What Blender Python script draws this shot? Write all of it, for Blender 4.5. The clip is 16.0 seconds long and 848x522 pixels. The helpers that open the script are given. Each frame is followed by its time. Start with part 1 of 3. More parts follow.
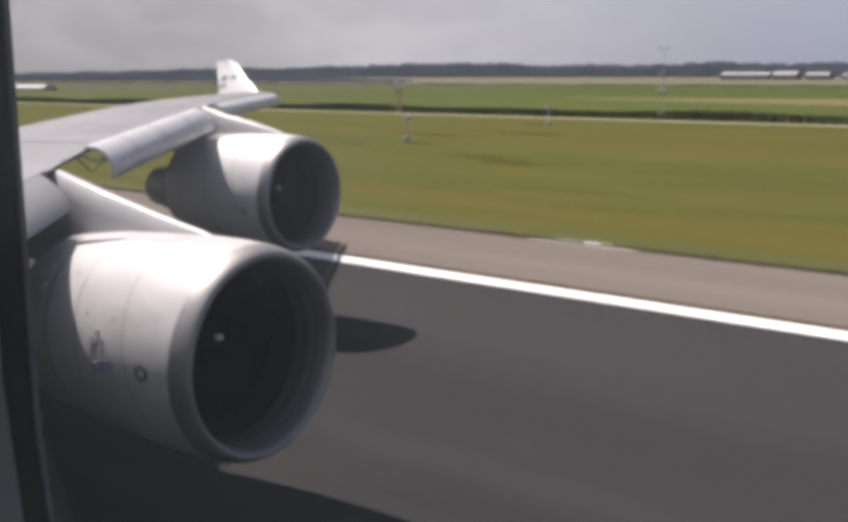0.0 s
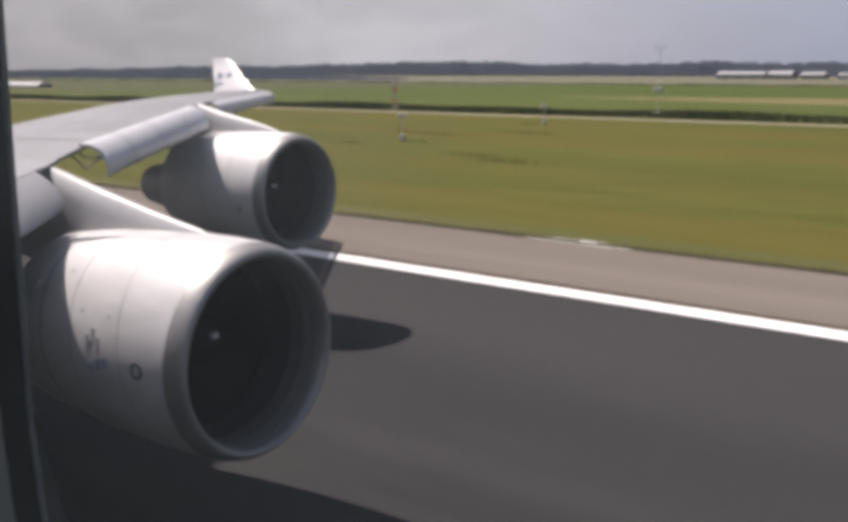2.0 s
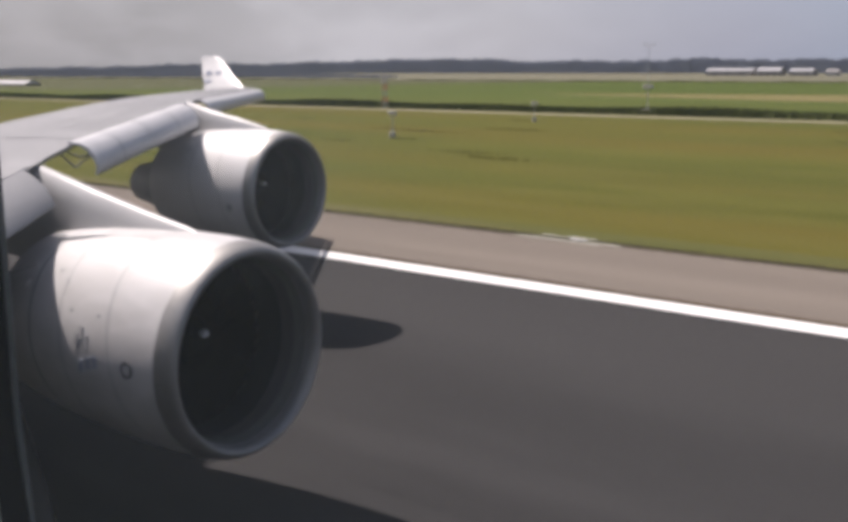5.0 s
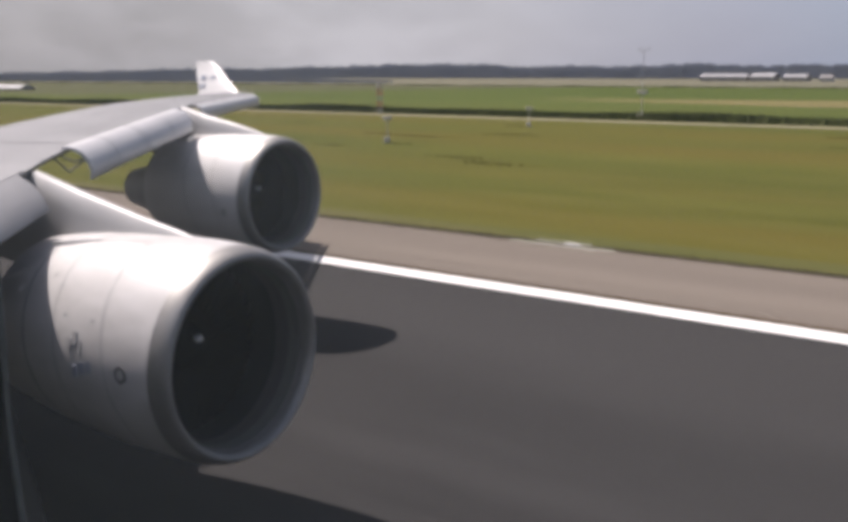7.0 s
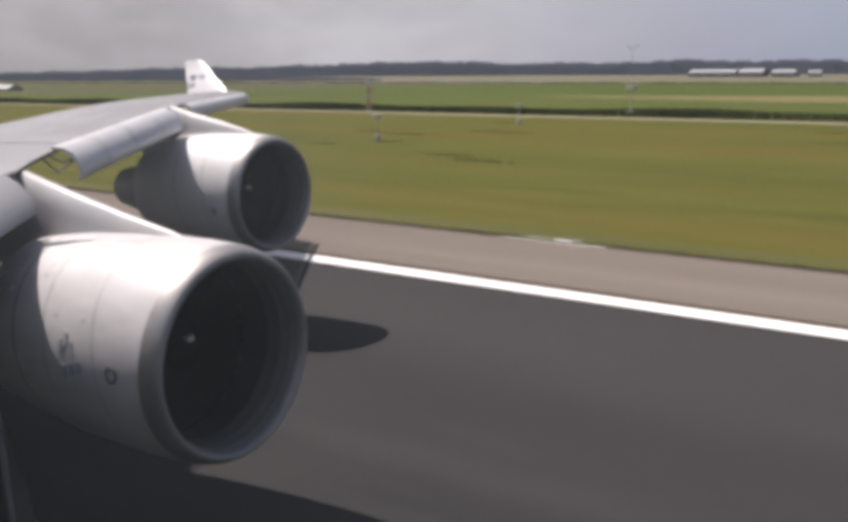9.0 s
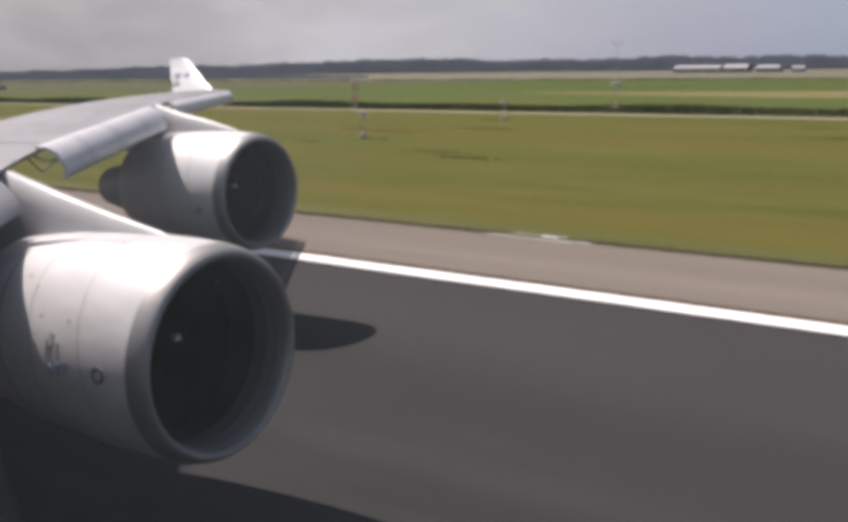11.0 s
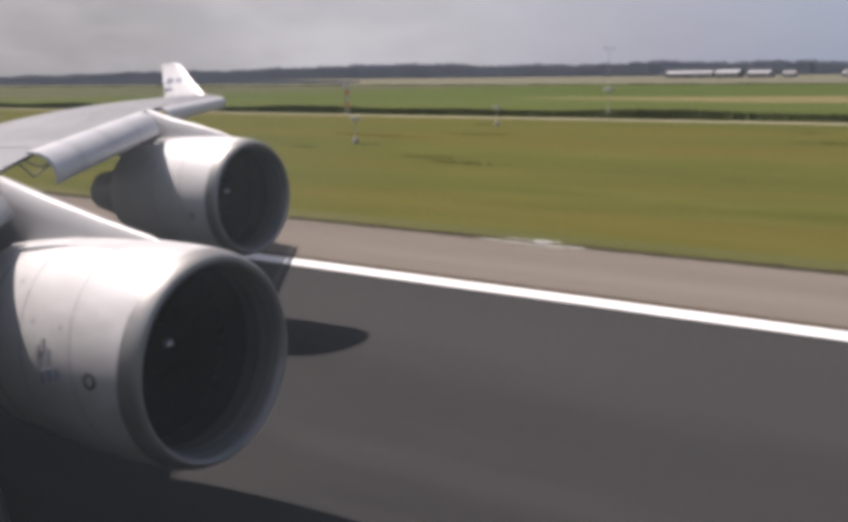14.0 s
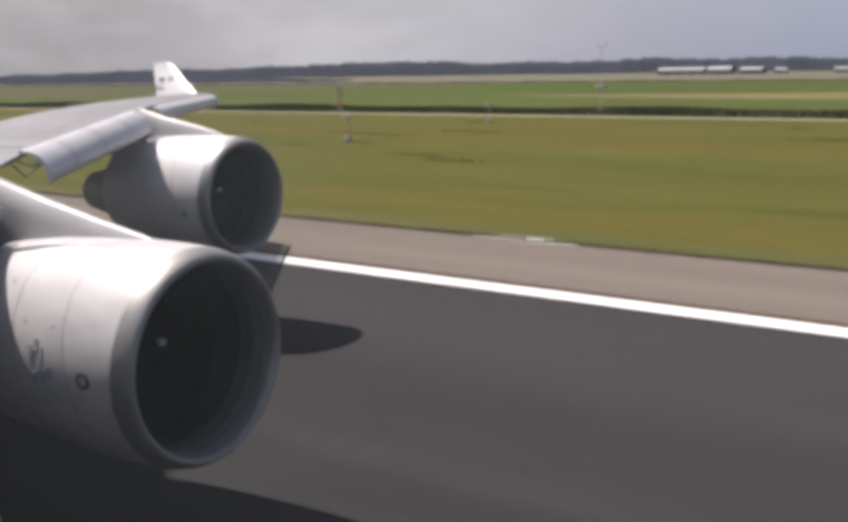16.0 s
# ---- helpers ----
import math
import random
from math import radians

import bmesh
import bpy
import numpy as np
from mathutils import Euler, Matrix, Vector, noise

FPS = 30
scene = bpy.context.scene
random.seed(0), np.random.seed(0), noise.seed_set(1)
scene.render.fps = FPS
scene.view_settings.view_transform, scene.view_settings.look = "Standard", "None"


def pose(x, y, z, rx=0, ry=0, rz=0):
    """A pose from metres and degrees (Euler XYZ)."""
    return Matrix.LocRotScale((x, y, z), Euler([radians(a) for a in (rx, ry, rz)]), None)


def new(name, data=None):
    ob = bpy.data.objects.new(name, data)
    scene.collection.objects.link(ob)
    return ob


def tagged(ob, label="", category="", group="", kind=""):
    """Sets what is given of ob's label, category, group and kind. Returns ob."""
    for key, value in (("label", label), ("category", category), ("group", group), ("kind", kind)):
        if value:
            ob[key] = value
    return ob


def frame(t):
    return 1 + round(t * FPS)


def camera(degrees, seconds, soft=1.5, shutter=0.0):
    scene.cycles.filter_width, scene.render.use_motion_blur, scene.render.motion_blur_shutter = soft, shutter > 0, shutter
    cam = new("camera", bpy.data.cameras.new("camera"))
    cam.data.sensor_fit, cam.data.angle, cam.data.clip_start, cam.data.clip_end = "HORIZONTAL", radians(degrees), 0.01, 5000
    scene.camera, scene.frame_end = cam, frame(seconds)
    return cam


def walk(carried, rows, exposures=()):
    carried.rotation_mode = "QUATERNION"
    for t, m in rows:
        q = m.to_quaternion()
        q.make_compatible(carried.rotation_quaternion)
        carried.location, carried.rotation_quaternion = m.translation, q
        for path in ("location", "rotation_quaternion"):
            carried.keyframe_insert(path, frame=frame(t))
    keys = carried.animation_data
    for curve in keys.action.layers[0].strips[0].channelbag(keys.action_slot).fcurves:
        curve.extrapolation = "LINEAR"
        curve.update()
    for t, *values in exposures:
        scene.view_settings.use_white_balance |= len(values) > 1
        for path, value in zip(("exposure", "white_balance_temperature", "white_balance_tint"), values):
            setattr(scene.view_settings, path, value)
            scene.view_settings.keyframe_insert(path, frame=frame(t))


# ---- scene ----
# Camera: held behind a cabin window, turning slowly and drifting a few millimetres along it.
EYE = (0.0, 2.95, 6.3)
PATH = [
    (0.0, 79.54, 0.07, 38.94),
    (0.5, 79.41, 0.06, 38.69),
    (1.0, 79.65, -0.25, 38.68),
    (1.5, 79.47, -0.15, 38.75),
    (2.0, 79.45, -0.11, 38.72),
    (2.5, 79.44, -0.57, 38.39),
    (3.0, 79.31, -0.43, 38.38),
    (3.5, 79.24, -0.34, 38.45),
    (4.0, 79.23, -0.17, 38.38),
    (6.5, 79.49, 0.02, 37.93),
    (7.0, 79.59, -0.07, 37.84),
    (7.5, 79.51, 0.08, 37.77),
    (8.0, 79.53, 0.15, 37.71),
    (8.5, 79.54, 0.31, 37.31),
    (9.0, 79.46, 0.28, 37.25),
    (9.5, 79.38, 0.35, 37.04),
    (12.0, 79.33, 0.63, 36.25),
    (12.5, 79.50, 0.61, 36.17),
    (13.0, 79.56, 0.59, 35.97),
    (13.5, 79.70, 0.57, 35.95),
    (14.0, 79.58, 0.55, 36.01),
    (14.5, 79.51, 0.60, 35.93),
    (15.0, 79.55, 0.67, 35.92),
    (15.5, 79.36, 0.77, 35.83),
    (16.0, 79.45, 0.76, 35.58),
]
cam = camera(46.0, 16.0, soft=5.0)
walk(cam, [(t, pose(EYE[0] + 0.0006 * t, EYE[1], EYE[2], rx, ry, rz)) for t, rx, ry, rz in PATH], exposures=[(0.0, 0.58, 6600, 19), (16.0, 0.58, 6600, 19)])

# World: hazy summer sky with thin cloud, one sun from behind the wing.
SUN_WAY = Vector((0.63, 0.03, -1.0)).normalized()
SUN_ELEVATION = math.asin(-SUN_WAY.z)
SUN_TURN = math.atan2(-SUN_WAY.x, -SUN_WAY.y)
world = bpy.data.worlds.new("sky")
scene.world = world
world.use_nodes = True
wn, wl = world.node_tree.nodes, world.node_tree.links
wn.clear()
sky = wn.new("ShaderNodeTexSky")
sky.sky_type, sky.sun_disc = "NISHITA", False
sky.sun_elevation, sky.sun_rotation = SUN_ELEVATION, SUN_TURN
sky.air_density, sky.dust_density = 1.0, 3.0
sky_bg = wn.new("ShaderNodeBackground")
sky_bg.inputs["Strength"].default_value = 0.055
wl.new(sky.outputs[0], sky_bg.inputs["Color"])
coord = wn.new("ShaderNodeTexCoord")
squash = wn.new("ShaderNodeMapping")
squash.inputs["Scale"].default_value = (1.0, 1.0, 3.0)
wl.new(coord.outputs["Generated"], squash.inputs["Vector"])
puffs = wn.new("ShaderNodeTexNoise")
puffs.inputs["Scale"].default_value, puffs.inputs["Detail"].default_value = 9.0, 9.0
puffs.inputs["Roughness"].default_value, puffs.inputs["Distortion"].default_value = 0.6, 0.25
wl.new(squash.outputs[0], puffs.inputs["Vector"])
tone = wn.new("ShaderNodeValToRGB")
tone.color_ramp.elements[0].position, tone.color_ramp.elements[0].color = 0.37, (0.45, 0.472, 0.495, 1)
tone.color_ramp.elements[1].position, tone.color_ramp.elements[1].color = 0.64, (0.57, 0.598, 0.63, 1)
wl.new(puffs.outputs[0], tone.inputs[0])
cloud_bg = wn.new("ShaderNodeBackground")
split = wn.new("ShaderNodeSeparateXYZ")
wl.new(coord.outputs["Generated"], split.inputs[0])
side = wn.new("ShaderNodeMapRange")
side.inputs["From Min"].default_value, side.inputs["From Max"].default_value = -0.9, -0.2
wl.new(split.outputs[0], side.inputs["Value"])
shift = wn.new("ShaderNodeValToRGB")
shift.color_ramp.elements[0].color, shift.color_ramp.elements[1].color = (1.0, 0.965, 0.93, 1), (0.81, 0.945, 1.15, 1)
shift.color_ramp.elements.new(0.5).color = (0.965, 0.955, 0.975, 1)
shift.color_ramp.elements.new(0.78).color = (0.9, 0.935, 1.07, 1)
wl.new(side.outputs[0], shift.inputs[0])
tint = wn.new("ShaderNodeMix")
tint.data_type, tint.blend_type = "RGBA", "MULTIPLY"
tint.inputs["Factor"].default_value = 1.0
# The puffs fade out into even haze on the blue side.
even, soft_puffs = wn.new("ShaderNodeMapRange"), wn.new("ShaderNodeMix")
even.inputs["From Min"].default_value, even.inputs["From Max"].default_value = -0.72, -0.45
even.inputs["To Max"].default_value = 0.75
wl.new(split.outputs[0], even.inputs["Value"])
soft_puffs.data_type = "RGBA"
soft_puffs.inputs[7].default_value = (0.505, 0.53, 0.56, 1)
wl.new(even.outputs[0], soft_puffs.inputs[0])
wl.new(tone.outputs[0], soft_puffs.inputs[6])
wl.new(soft_puffs.outputs[2], tint.inputs[6])
wl.new(shift.outputs[0], tint.inputs[7])
wl.new(tint.outputs[2], cloud_bg.inputs["Color"])
cover = wn.new("ShaderNodeMixShader")
thin = wn.new("ShaderNodeMapRange")
thin.inputs["From Min"].default_value, thin.inputs["From Max"].default_value = -0.95, -0.15
thin.inputs["To Min"].default_value, thin.inputs["To Max"].default_value = 0.92, 0.62
wl.new(split.outputs[0], thin.inputs["Value"])
# The cloud veil lies low; overhead, out of view, it is thinned to deepen shade.
high = wn.new("ShaderNodeMapRange")
high.inputs["From Min"].default_value, high.inputs["From Max"].default_value = 0.2, 0.5
high.inputs["To Min"].default_value, high.inputs["To Max"].default_value = 1.0, 0.1
wl.new(split.outputs[2], high.inputs["Value"])
veil_share = wn.new("ShaderNodeMath")
veil_share.operation = "MULTIPLY"
wl.new(thin.outputs[0], veil_share.inputs[0])
wl.new(high.outputs[0], veil_share.inputs[1])
# Unseen haze added behind the fuselage to brighten the engines' shaded sides.
back = wn.new("ShaderNodeMapRange")
back.inputs["From Min"].default_value, back.inputs["From Max"].default_value = -0.1, -0.7
back.inputs["To Min"].default_value, back.inputs["To Max"].default_value = 0.0, 0.8
wl.new(split.outputs[1], back.inputs["Value"])
most = wn.new("ShaderNodeMath")
most.operation = "MAXIMUM"
wl.new(veil_share.outputs[0], most.inputs[0])
wl.new(back.outputs[0], most.inputs[1])
wl.new(most.outputs[0], cover.inputs[0])
# Veil brightness by direction along x, its stops set to fit the camera's view.
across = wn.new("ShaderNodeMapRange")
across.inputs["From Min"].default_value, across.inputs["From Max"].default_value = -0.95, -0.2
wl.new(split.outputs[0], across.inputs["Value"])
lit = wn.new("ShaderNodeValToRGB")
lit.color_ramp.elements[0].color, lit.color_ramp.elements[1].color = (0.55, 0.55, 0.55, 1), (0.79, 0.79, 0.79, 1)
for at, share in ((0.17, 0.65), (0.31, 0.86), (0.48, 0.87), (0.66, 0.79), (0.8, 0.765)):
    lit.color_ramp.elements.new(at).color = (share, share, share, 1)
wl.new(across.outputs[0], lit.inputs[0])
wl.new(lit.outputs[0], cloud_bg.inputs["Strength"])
wl.new(sky_bg.outputs[0], cover.inputs[1])
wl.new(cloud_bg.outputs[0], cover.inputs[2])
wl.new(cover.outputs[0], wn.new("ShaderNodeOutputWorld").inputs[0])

sun_data = bpy.data.lights.new("sun", "SUN")
sun_data.energy, sun_data.angle, sun_data.color = 4.7, radians(0.6), (1.0, 0.95, 0.88)
sun = new("sun", sun_data)
sun.matrix_world = Matrix.Translation((-60, 20, 60)) @ SUN_WAY.to_track_quat("-Z", "Y").to_matrix().to_4x4()


# ---- materials ----
def material(name, low, high, rough=0.6, metal=0.0, scale=3.0, stretch=(1, 1, 1), fine=60.0, bump=0.1, depth=0.02, mix=0.35, contrast=(0.35, 0.65), gloss=0.5, patches=()):
    """Two scales of noise blend low into high, and the finer one gives relief."""
    m = bpy.data.materials.new(name)
    m.use_nodes = True
    n, l = m.node_tree.nodes, m.node_tree.links
    p = n["Principled BSDF"]
    p.inputs["Roughness"].default_value, p.inputs["Metallic"].default_value = rough, metal
    p.inputs["Specular IOR Level"].default_value = gloss
    tc, mp = n.new("ShaderNodeTexCoord"), n.new("ShaderNodeMapping")
    mp.inputs["Scale"].default_value = stretch
    l.new(tc.outputs["Object"], mp.inputs["Vector"])
    a, b = n.new("ShaderNodeTexNoise"), n.new("ShaderNodeTexNoise")
    a.inputs["Scale"].default_value, a.inputs["Detail"].default_value = scale, 5.0
    b.inputs["Scale"].default_value, b.inputs["Detail"].default_value = fine, 4.0
    l.new(mp.outputs[0], a.inputs["Vector"])
    l.new(mp.outputs[0], b.inputs["Vector"])
    both = n.new("ShaderNodeMix")
    both.inputs["Factor"].default_value = mix
    l.new(a.outputs[0], both.inputs["A"])
    l.new(b.outputs[0], both.inputs["B"])
    ramp = n.new("ShaderNodeValToRGB")
    ramp.color_ramp.elements[0].position, ramp.color_ramp.elements[1].position = contrast
    ramp.color_ramp.elements[0].color, ramp.color_ramp.elements[1].color = (*low, 1), (*high, 1)
    l.new(both.outputs["Result"], ramp.inputs[0])
    shade = ramp.outputs[0]
    for tint_to, size, share in patches:
        # Wide soft patches of another colour.
        wide, cut, blend = n.new("ShaderNodeTexNoise"), n.new("ShaderNodeMapRange"), n.new("ShaderNodeMix")
        wide.inputs["Scale"].default_value, wide.inputs["Detail"].default_value = size, 3.0
        cut.inputs["From Min"].default_value, cut.inputs["From Max"].default_value = 0.42, 0.62
        cut.inputs["To Max"].default_value = share
        blend.data_type = "RGBA"
        blend.inputs[7].default_value = (*tint_to, 1)
        l.new(mp.outputs[0], wide.inputs["Vector"])
        l.new(wide.outputs[0], cut.inputs["Value"])
        l.new(cut.outputs[0], blend.inputs[0])
        l.new(shade, blend.inputs[6])
        shade = blend.outputs[2]
    l.new(shade, p.inputs["Base Color"])
    if bump:
        bp = n.new("ShaderNodeBump")
        bp.inputs["Strength"].default_value, bp.inputs["Distance"].default_value = bump, depth
        l.new(b.outputs[0], bp.inputs["Height"])
        l.new(bp.outputs[0], p.inputs["Normal"])
    return m


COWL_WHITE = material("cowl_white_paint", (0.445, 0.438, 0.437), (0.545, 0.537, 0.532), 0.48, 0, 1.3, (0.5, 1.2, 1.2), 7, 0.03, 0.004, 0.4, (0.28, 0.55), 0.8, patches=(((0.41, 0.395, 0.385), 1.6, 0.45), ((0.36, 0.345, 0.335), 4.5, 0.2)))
# The outer cowl's copy is lightened, to lift its shaded side.
COWL_LIFTED = material("lifted_cowl_paint", (0.62, 0.612, 0.608), (0.69, 0.682, 0.677), 0.48, 0, 1.3, (0.5, 1.2, 1.2), 7, 0.03, 0.004, 0.4, (0.28, 0.55), 0.8, patches=(((0.56, 0.545, 0.535), 1.6, 0.4),))
PAINT_WHITE = material("white_paint", (0.62, 0.612, 0.605), (0.69, 0.682, 0.675), 0.35, 0, 0.8, (0.4, 1, 1), 9, 0.03, 0.004)
# The unseen fuselage is white to bounce light onto the engines' shaded sides.
BODY_WHITE = material("fuselage_white_paint", (0.66, 0.655, 0.65), (0.74, 0.735, 0.73), 0.35, 0, 0.6, (0.4, 1, 1), 7, 0.02, 0.003)
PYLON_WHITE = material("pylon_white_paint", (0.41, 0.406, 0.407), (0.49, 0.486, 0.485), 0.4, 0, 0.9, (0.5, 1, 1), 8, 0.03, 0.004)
WING_GREY = material("wing_grey_paint", (0.218, 0.22, 0.228), (0.288, 0.29, 0.299), 0.6, 0, 0.5, (0.5, 2.0, 1), 6, 0.03, 0.004, gloss=0.15)
FLAP_GREY = material("flap_grey_paint", (0.48, 0.481, 0.497), (0.57, 0.569, 0.582), 0.45, 0, 1.2, (1, 1, 1), 9, 0.03, 0.004)
PANEL_GREY = material("access_panel_grey", (0.23, 0.232, 0.24), (0.28, 0.282, 0.29), 0.55, 0, 1.2, (1, 1, 1), 9, 0.03, 0.004, gloss=0.2)
LIP_METAL = material("bare_lip_metal", (0.28, 0.273, 0.262), (0.365, 0.356, 0.343), 0.5, 0.72, 1.5, (1, 1, 1), 12, 0.03, 0.003)
# The lip nose is darkened for the dark ground its metal mirrors.
NOSE_DULL = material("dulled_lip_metal", (0.25, 0.243, 0.232), (0.32, 0.311, 0.298), 0.55, 0.65, 2.5, (1, 1, 1), 14, 0.05, 0.003)
# Intake tones step darker inwards: the duct's shade is put into the colours.
DUCT_MID = material("duct_mid_ring", (0.075, 0.074, 0.071), (0.1, 0.099, 0.095), 0.6, 0, 2, (1, 1, 1), 30, 0.05, 0.003)
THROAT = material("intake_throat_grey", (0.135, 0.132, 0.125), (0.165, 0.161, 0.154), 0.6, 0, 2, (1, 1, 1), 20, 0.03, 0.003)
DUCT_DARK = material("intake_duct_shade", (0.024, 0.026, 0.029), (0.036, 0.038, 0.041), 0.6, 0, 2, (1, 1, 1), 30, 0.05, 0.003)
# Fan parts are near black, with the intake's shade painted in.
FAN_DARK = material("fan_shade_black", (0.013, 0.0145, 0.0155), (0.016, 0.0175, 0.019), 0.9, 0.0, 3, (1, 1, 1), 25, 0.03, 0.002, gloss=0.0)
CORE_METAL = material("exhaust_metal", (0.36, 0.355, 0.35), (0.48, 0.475, 0.465), 0.5, 0.1, 2, (1, 1, 1), 20, 0.05, 0.004)
SEAM_DARK = material("seam_sealant", (0.2, 0.2, 0.21), (0.28, 0.28, 0.29), 0.7)
MARK_DARK = material("stencil_dark", (0.07, 0.07, 0.075), (0.13, 0.13, 0.135), 0.5)
MARK_BLUE = material("marking_blue", (0.27, 0.295, 0.37), (0.35, 0.375, 0.44), 0.4)
MARK_FAINT = material("worn_grey_marking", (0.33, 0.327, 0.33), (0.44, 0.436, 0.438), 0.5, 0, 6.0)
JOINT_GREY = material("skin_joint_grey", (0.18, 0.182, 0.19), (0.215, 0.217, 0.225), 0.6)
STRUT_STEEL = material("strut_steel", (0.1, 0.1, 0.105), (0.2, 0.2, 0.2), 0.4, 0.7)
# Reveal colour is near black, the unlit cabin's shade put into it.
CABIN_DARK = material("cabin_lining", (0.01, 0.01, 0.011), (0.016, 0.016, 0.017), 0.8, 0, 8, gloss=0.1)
TRIM_GREY = material("window_trim_plastic", (0.45, 0.45, 0.40), (0.52, 0.52, 0.46), 0.5, 0, 30, bump=0.04, depth=0.001)
SEAL_GREY = material("window_seal_rubber", (0.12, 0.13, 0.128), (0.17, 0.18, 0.175), 0.55, 0, 60)
TYRE = material("tyre_rubber", (0.02, 0.02, 0.02), (0.035, 0.035, 0.035), 0.8)
ASPHALT = material("runway_asphalt", (0.0195, 0.0192, 0.0195), (0.036, 0.0352, 0.0354), 0.85, 0, 0.3, (0.1, 1, 1), 4, 0.0, 0.01, 0.25, (0.38, 0.62), gloss=0.08)
# The asphalt turns lighter towards the runway edge.
an, al = ASPHALT.node_tree.nodes, ASPHALT.node_tree.links
place, axes, edgeward, lift = an.new("ShaderNodeTexCoord"), an.new("ShaderNodeSeparateXYZ"), an.new("ShaderNodeMapRange"), an.new("ShaderNodeMix")
edgeward.inputs["From Min"].default_value, edgeward.inputs["From Max"].default_value = 10.0, 26.0
edgeward.interpolation_type = "SMOOTHSTEP"
lift.data_type = "RGBA"
lift.inputs[7].default_value = (0.041, 0.0396, 0.0388, 1)
al.new(place.outputs["Object"], axes.inputs[0])
al.new(axes.outputs[1], edgeward.inputs["Value"])
al.new(edgeward.outputs[0], lift.inputs[0])
al.new([k for k in an if k.type == "VALTORGB"][0].outputs[0], lift.inputs[6])
edgeward.inputs["To Max"].default_value = 0.75
al.new(lift.outputs[2], an["Principled BSDF"].inputs["Base Color"])
SHOULDER = material("shoulder_asphalt", (0.134, 0.114, 0.096), (0.168, 0.144, 0.122), 0.9, 0, 0.5, (0.04, 1, 1), 4, 0.0, 0.01, 0.3, gloss=0.08)
LINE_WHITE = material("runway_line_paint", (0.66, 0.65, 0.63), (0.82, 0.81, 0.79), 0.7, 0, 1.5, (0.3, 1, 1), 14, 0.1, 0.004)
GRASS = material("mown_grass", (0.0525, 0.0605, 0.0078), (0.080, 0.081, 0.0128), 0.95, 0, 0.09, (0.18, 1, 1), 0.7, 0.2, 0.08, 0.45, (0.37, 0.63), gloss=0.08, patches=(((0.099, 0.075, 0.0125), 0.042, 0.7), ((0.052, 0.064, 0.0066), 0.1, 0.32), ((0.104, 0.094, 0.023), 0.4, 0.3)))
VERGE = material("dry_verge", (0.027, 0.024, 0.0105), (0.05, 0.042, 0.019), 0.95, 0, 0.8, (0.2, 1, 1), 9, 0.3, 0.03, gloss=0.08)
TUSSOCK = material("tussock", (0.075, 0.083, 0.016), (0.1, 0.102, 0.024), 0.95, 0, 1.0, gloss=0.0)
WEED_DARK = material("weed_dark", (0.05, 0.05, 0.013), (0.075, 0.07, 0.02), 0.95, 0, 1.0, gloss=0.0)
STAIN = material("brown_dust", (0.052, 0.04, 0.026), (0.095, 0.075, 0.054), 0.95, 0, 0.6, (0.06, 1, 1), 5, 0.0, gloss=0.05)
MARGIN = material("dry_margin_grass", (0.082, 0.078, 0.026), (0.118, 0.105, 0.045), 0.95, 0, 0.4, (0.15, 1, 1), 5, 0.2, 0.03, gloss=0.08, patches=(((0.06, 0.068, 0.014), 0.25, 0.7),))
TRACK = material("pale_track", (0.19, 0.171, 0.11), (0.255, 0.235, 0.165), 0.95, 0, 0.3, (0.1, 1, 1), 4, 0.2, 0.02, gloss=0.08)
REED = material("reed_green", (0.042, 0.052, 0.018), (0.075, 0.085, 0.03), 0.9, 0, 0.3, (0.3, 1, 1), 2, gloss=0.08)
CROP_GREEN = material("crop_green", (0.0470, 0.0690, 0.0125), (0.0720, 0.0930, 0.0200), 0.95, 0, 0.03, (0.12, 1, 1), 0.4, 0.5, 0.1, gloss=0.08, patches=(((0.032, 0.055, 0.010), 0.05, 0.55), ((0.085, 0.093, 0.022), 0.025, 0.4)))
CROP_OLIVE = material("crop_olive", (0.0520, 0.0700, 0.0125), (0.0800, 0.0930, 0.0210), 0.95, 0, 0.05, (0.12, 1, 1), 0.5, 0.5, 0.1, gloss=0.08)
# Crop colour dulled to olive, with the haze at the left painted in.
HAZE_OLIVE = material("haze_dulled_olive", (0.062, 0.067, 0.03), (0.083, 0.085, 0.042), 0.95, 0, 0.04, (0.12, 1, 1), 0.4, 0.4, 0.1, gloss=0.08)
WHEAT = material("ripe_wheat", (0.125, 0.112, 0.044), (0.175, 0.145, 0.065), 0.95, 0, 0.04, (0.12, 1, 1), 0.4, 0.4, 0.1, gloss=0.08)
STUBBLE = material("pale_stubble", (0.115, 0.112, 0.078), (0.15, 0.143, 0.1), 0.95, 0, 0.02, (0.12, 1, 1), 0.3, 0.4, 0.1, gloss=0.08)
# Distance haze is put into the leaves' pale blue-grey colour.
HAZE_LEAF = material("haze_tinted_leaf", (0.355, 0.38, 0.45), (0.39, 0.413, 0.48), 0.9, 0, 0.05, (1, 1, 1), 0.5, gloss=0.0)
ROOF_PALE = material("pale_sheet_roof", (0.27, 0.27, 0.278), (0.34, 0.34, 0.342), 0.5)
WALL_DULL = material("barn_wall", (0.2, 0.19, 0.19), (0.28, 0.27, 0.26), 0.8)
CONCRETE = material("worn_concrete", (0.2, 0.195, 0.155), (0.36, 0.35, 0.3), 0.85, 0, 0.8, (1, 1, 1), 6, 0.2, 0.01, gloss=0.1)
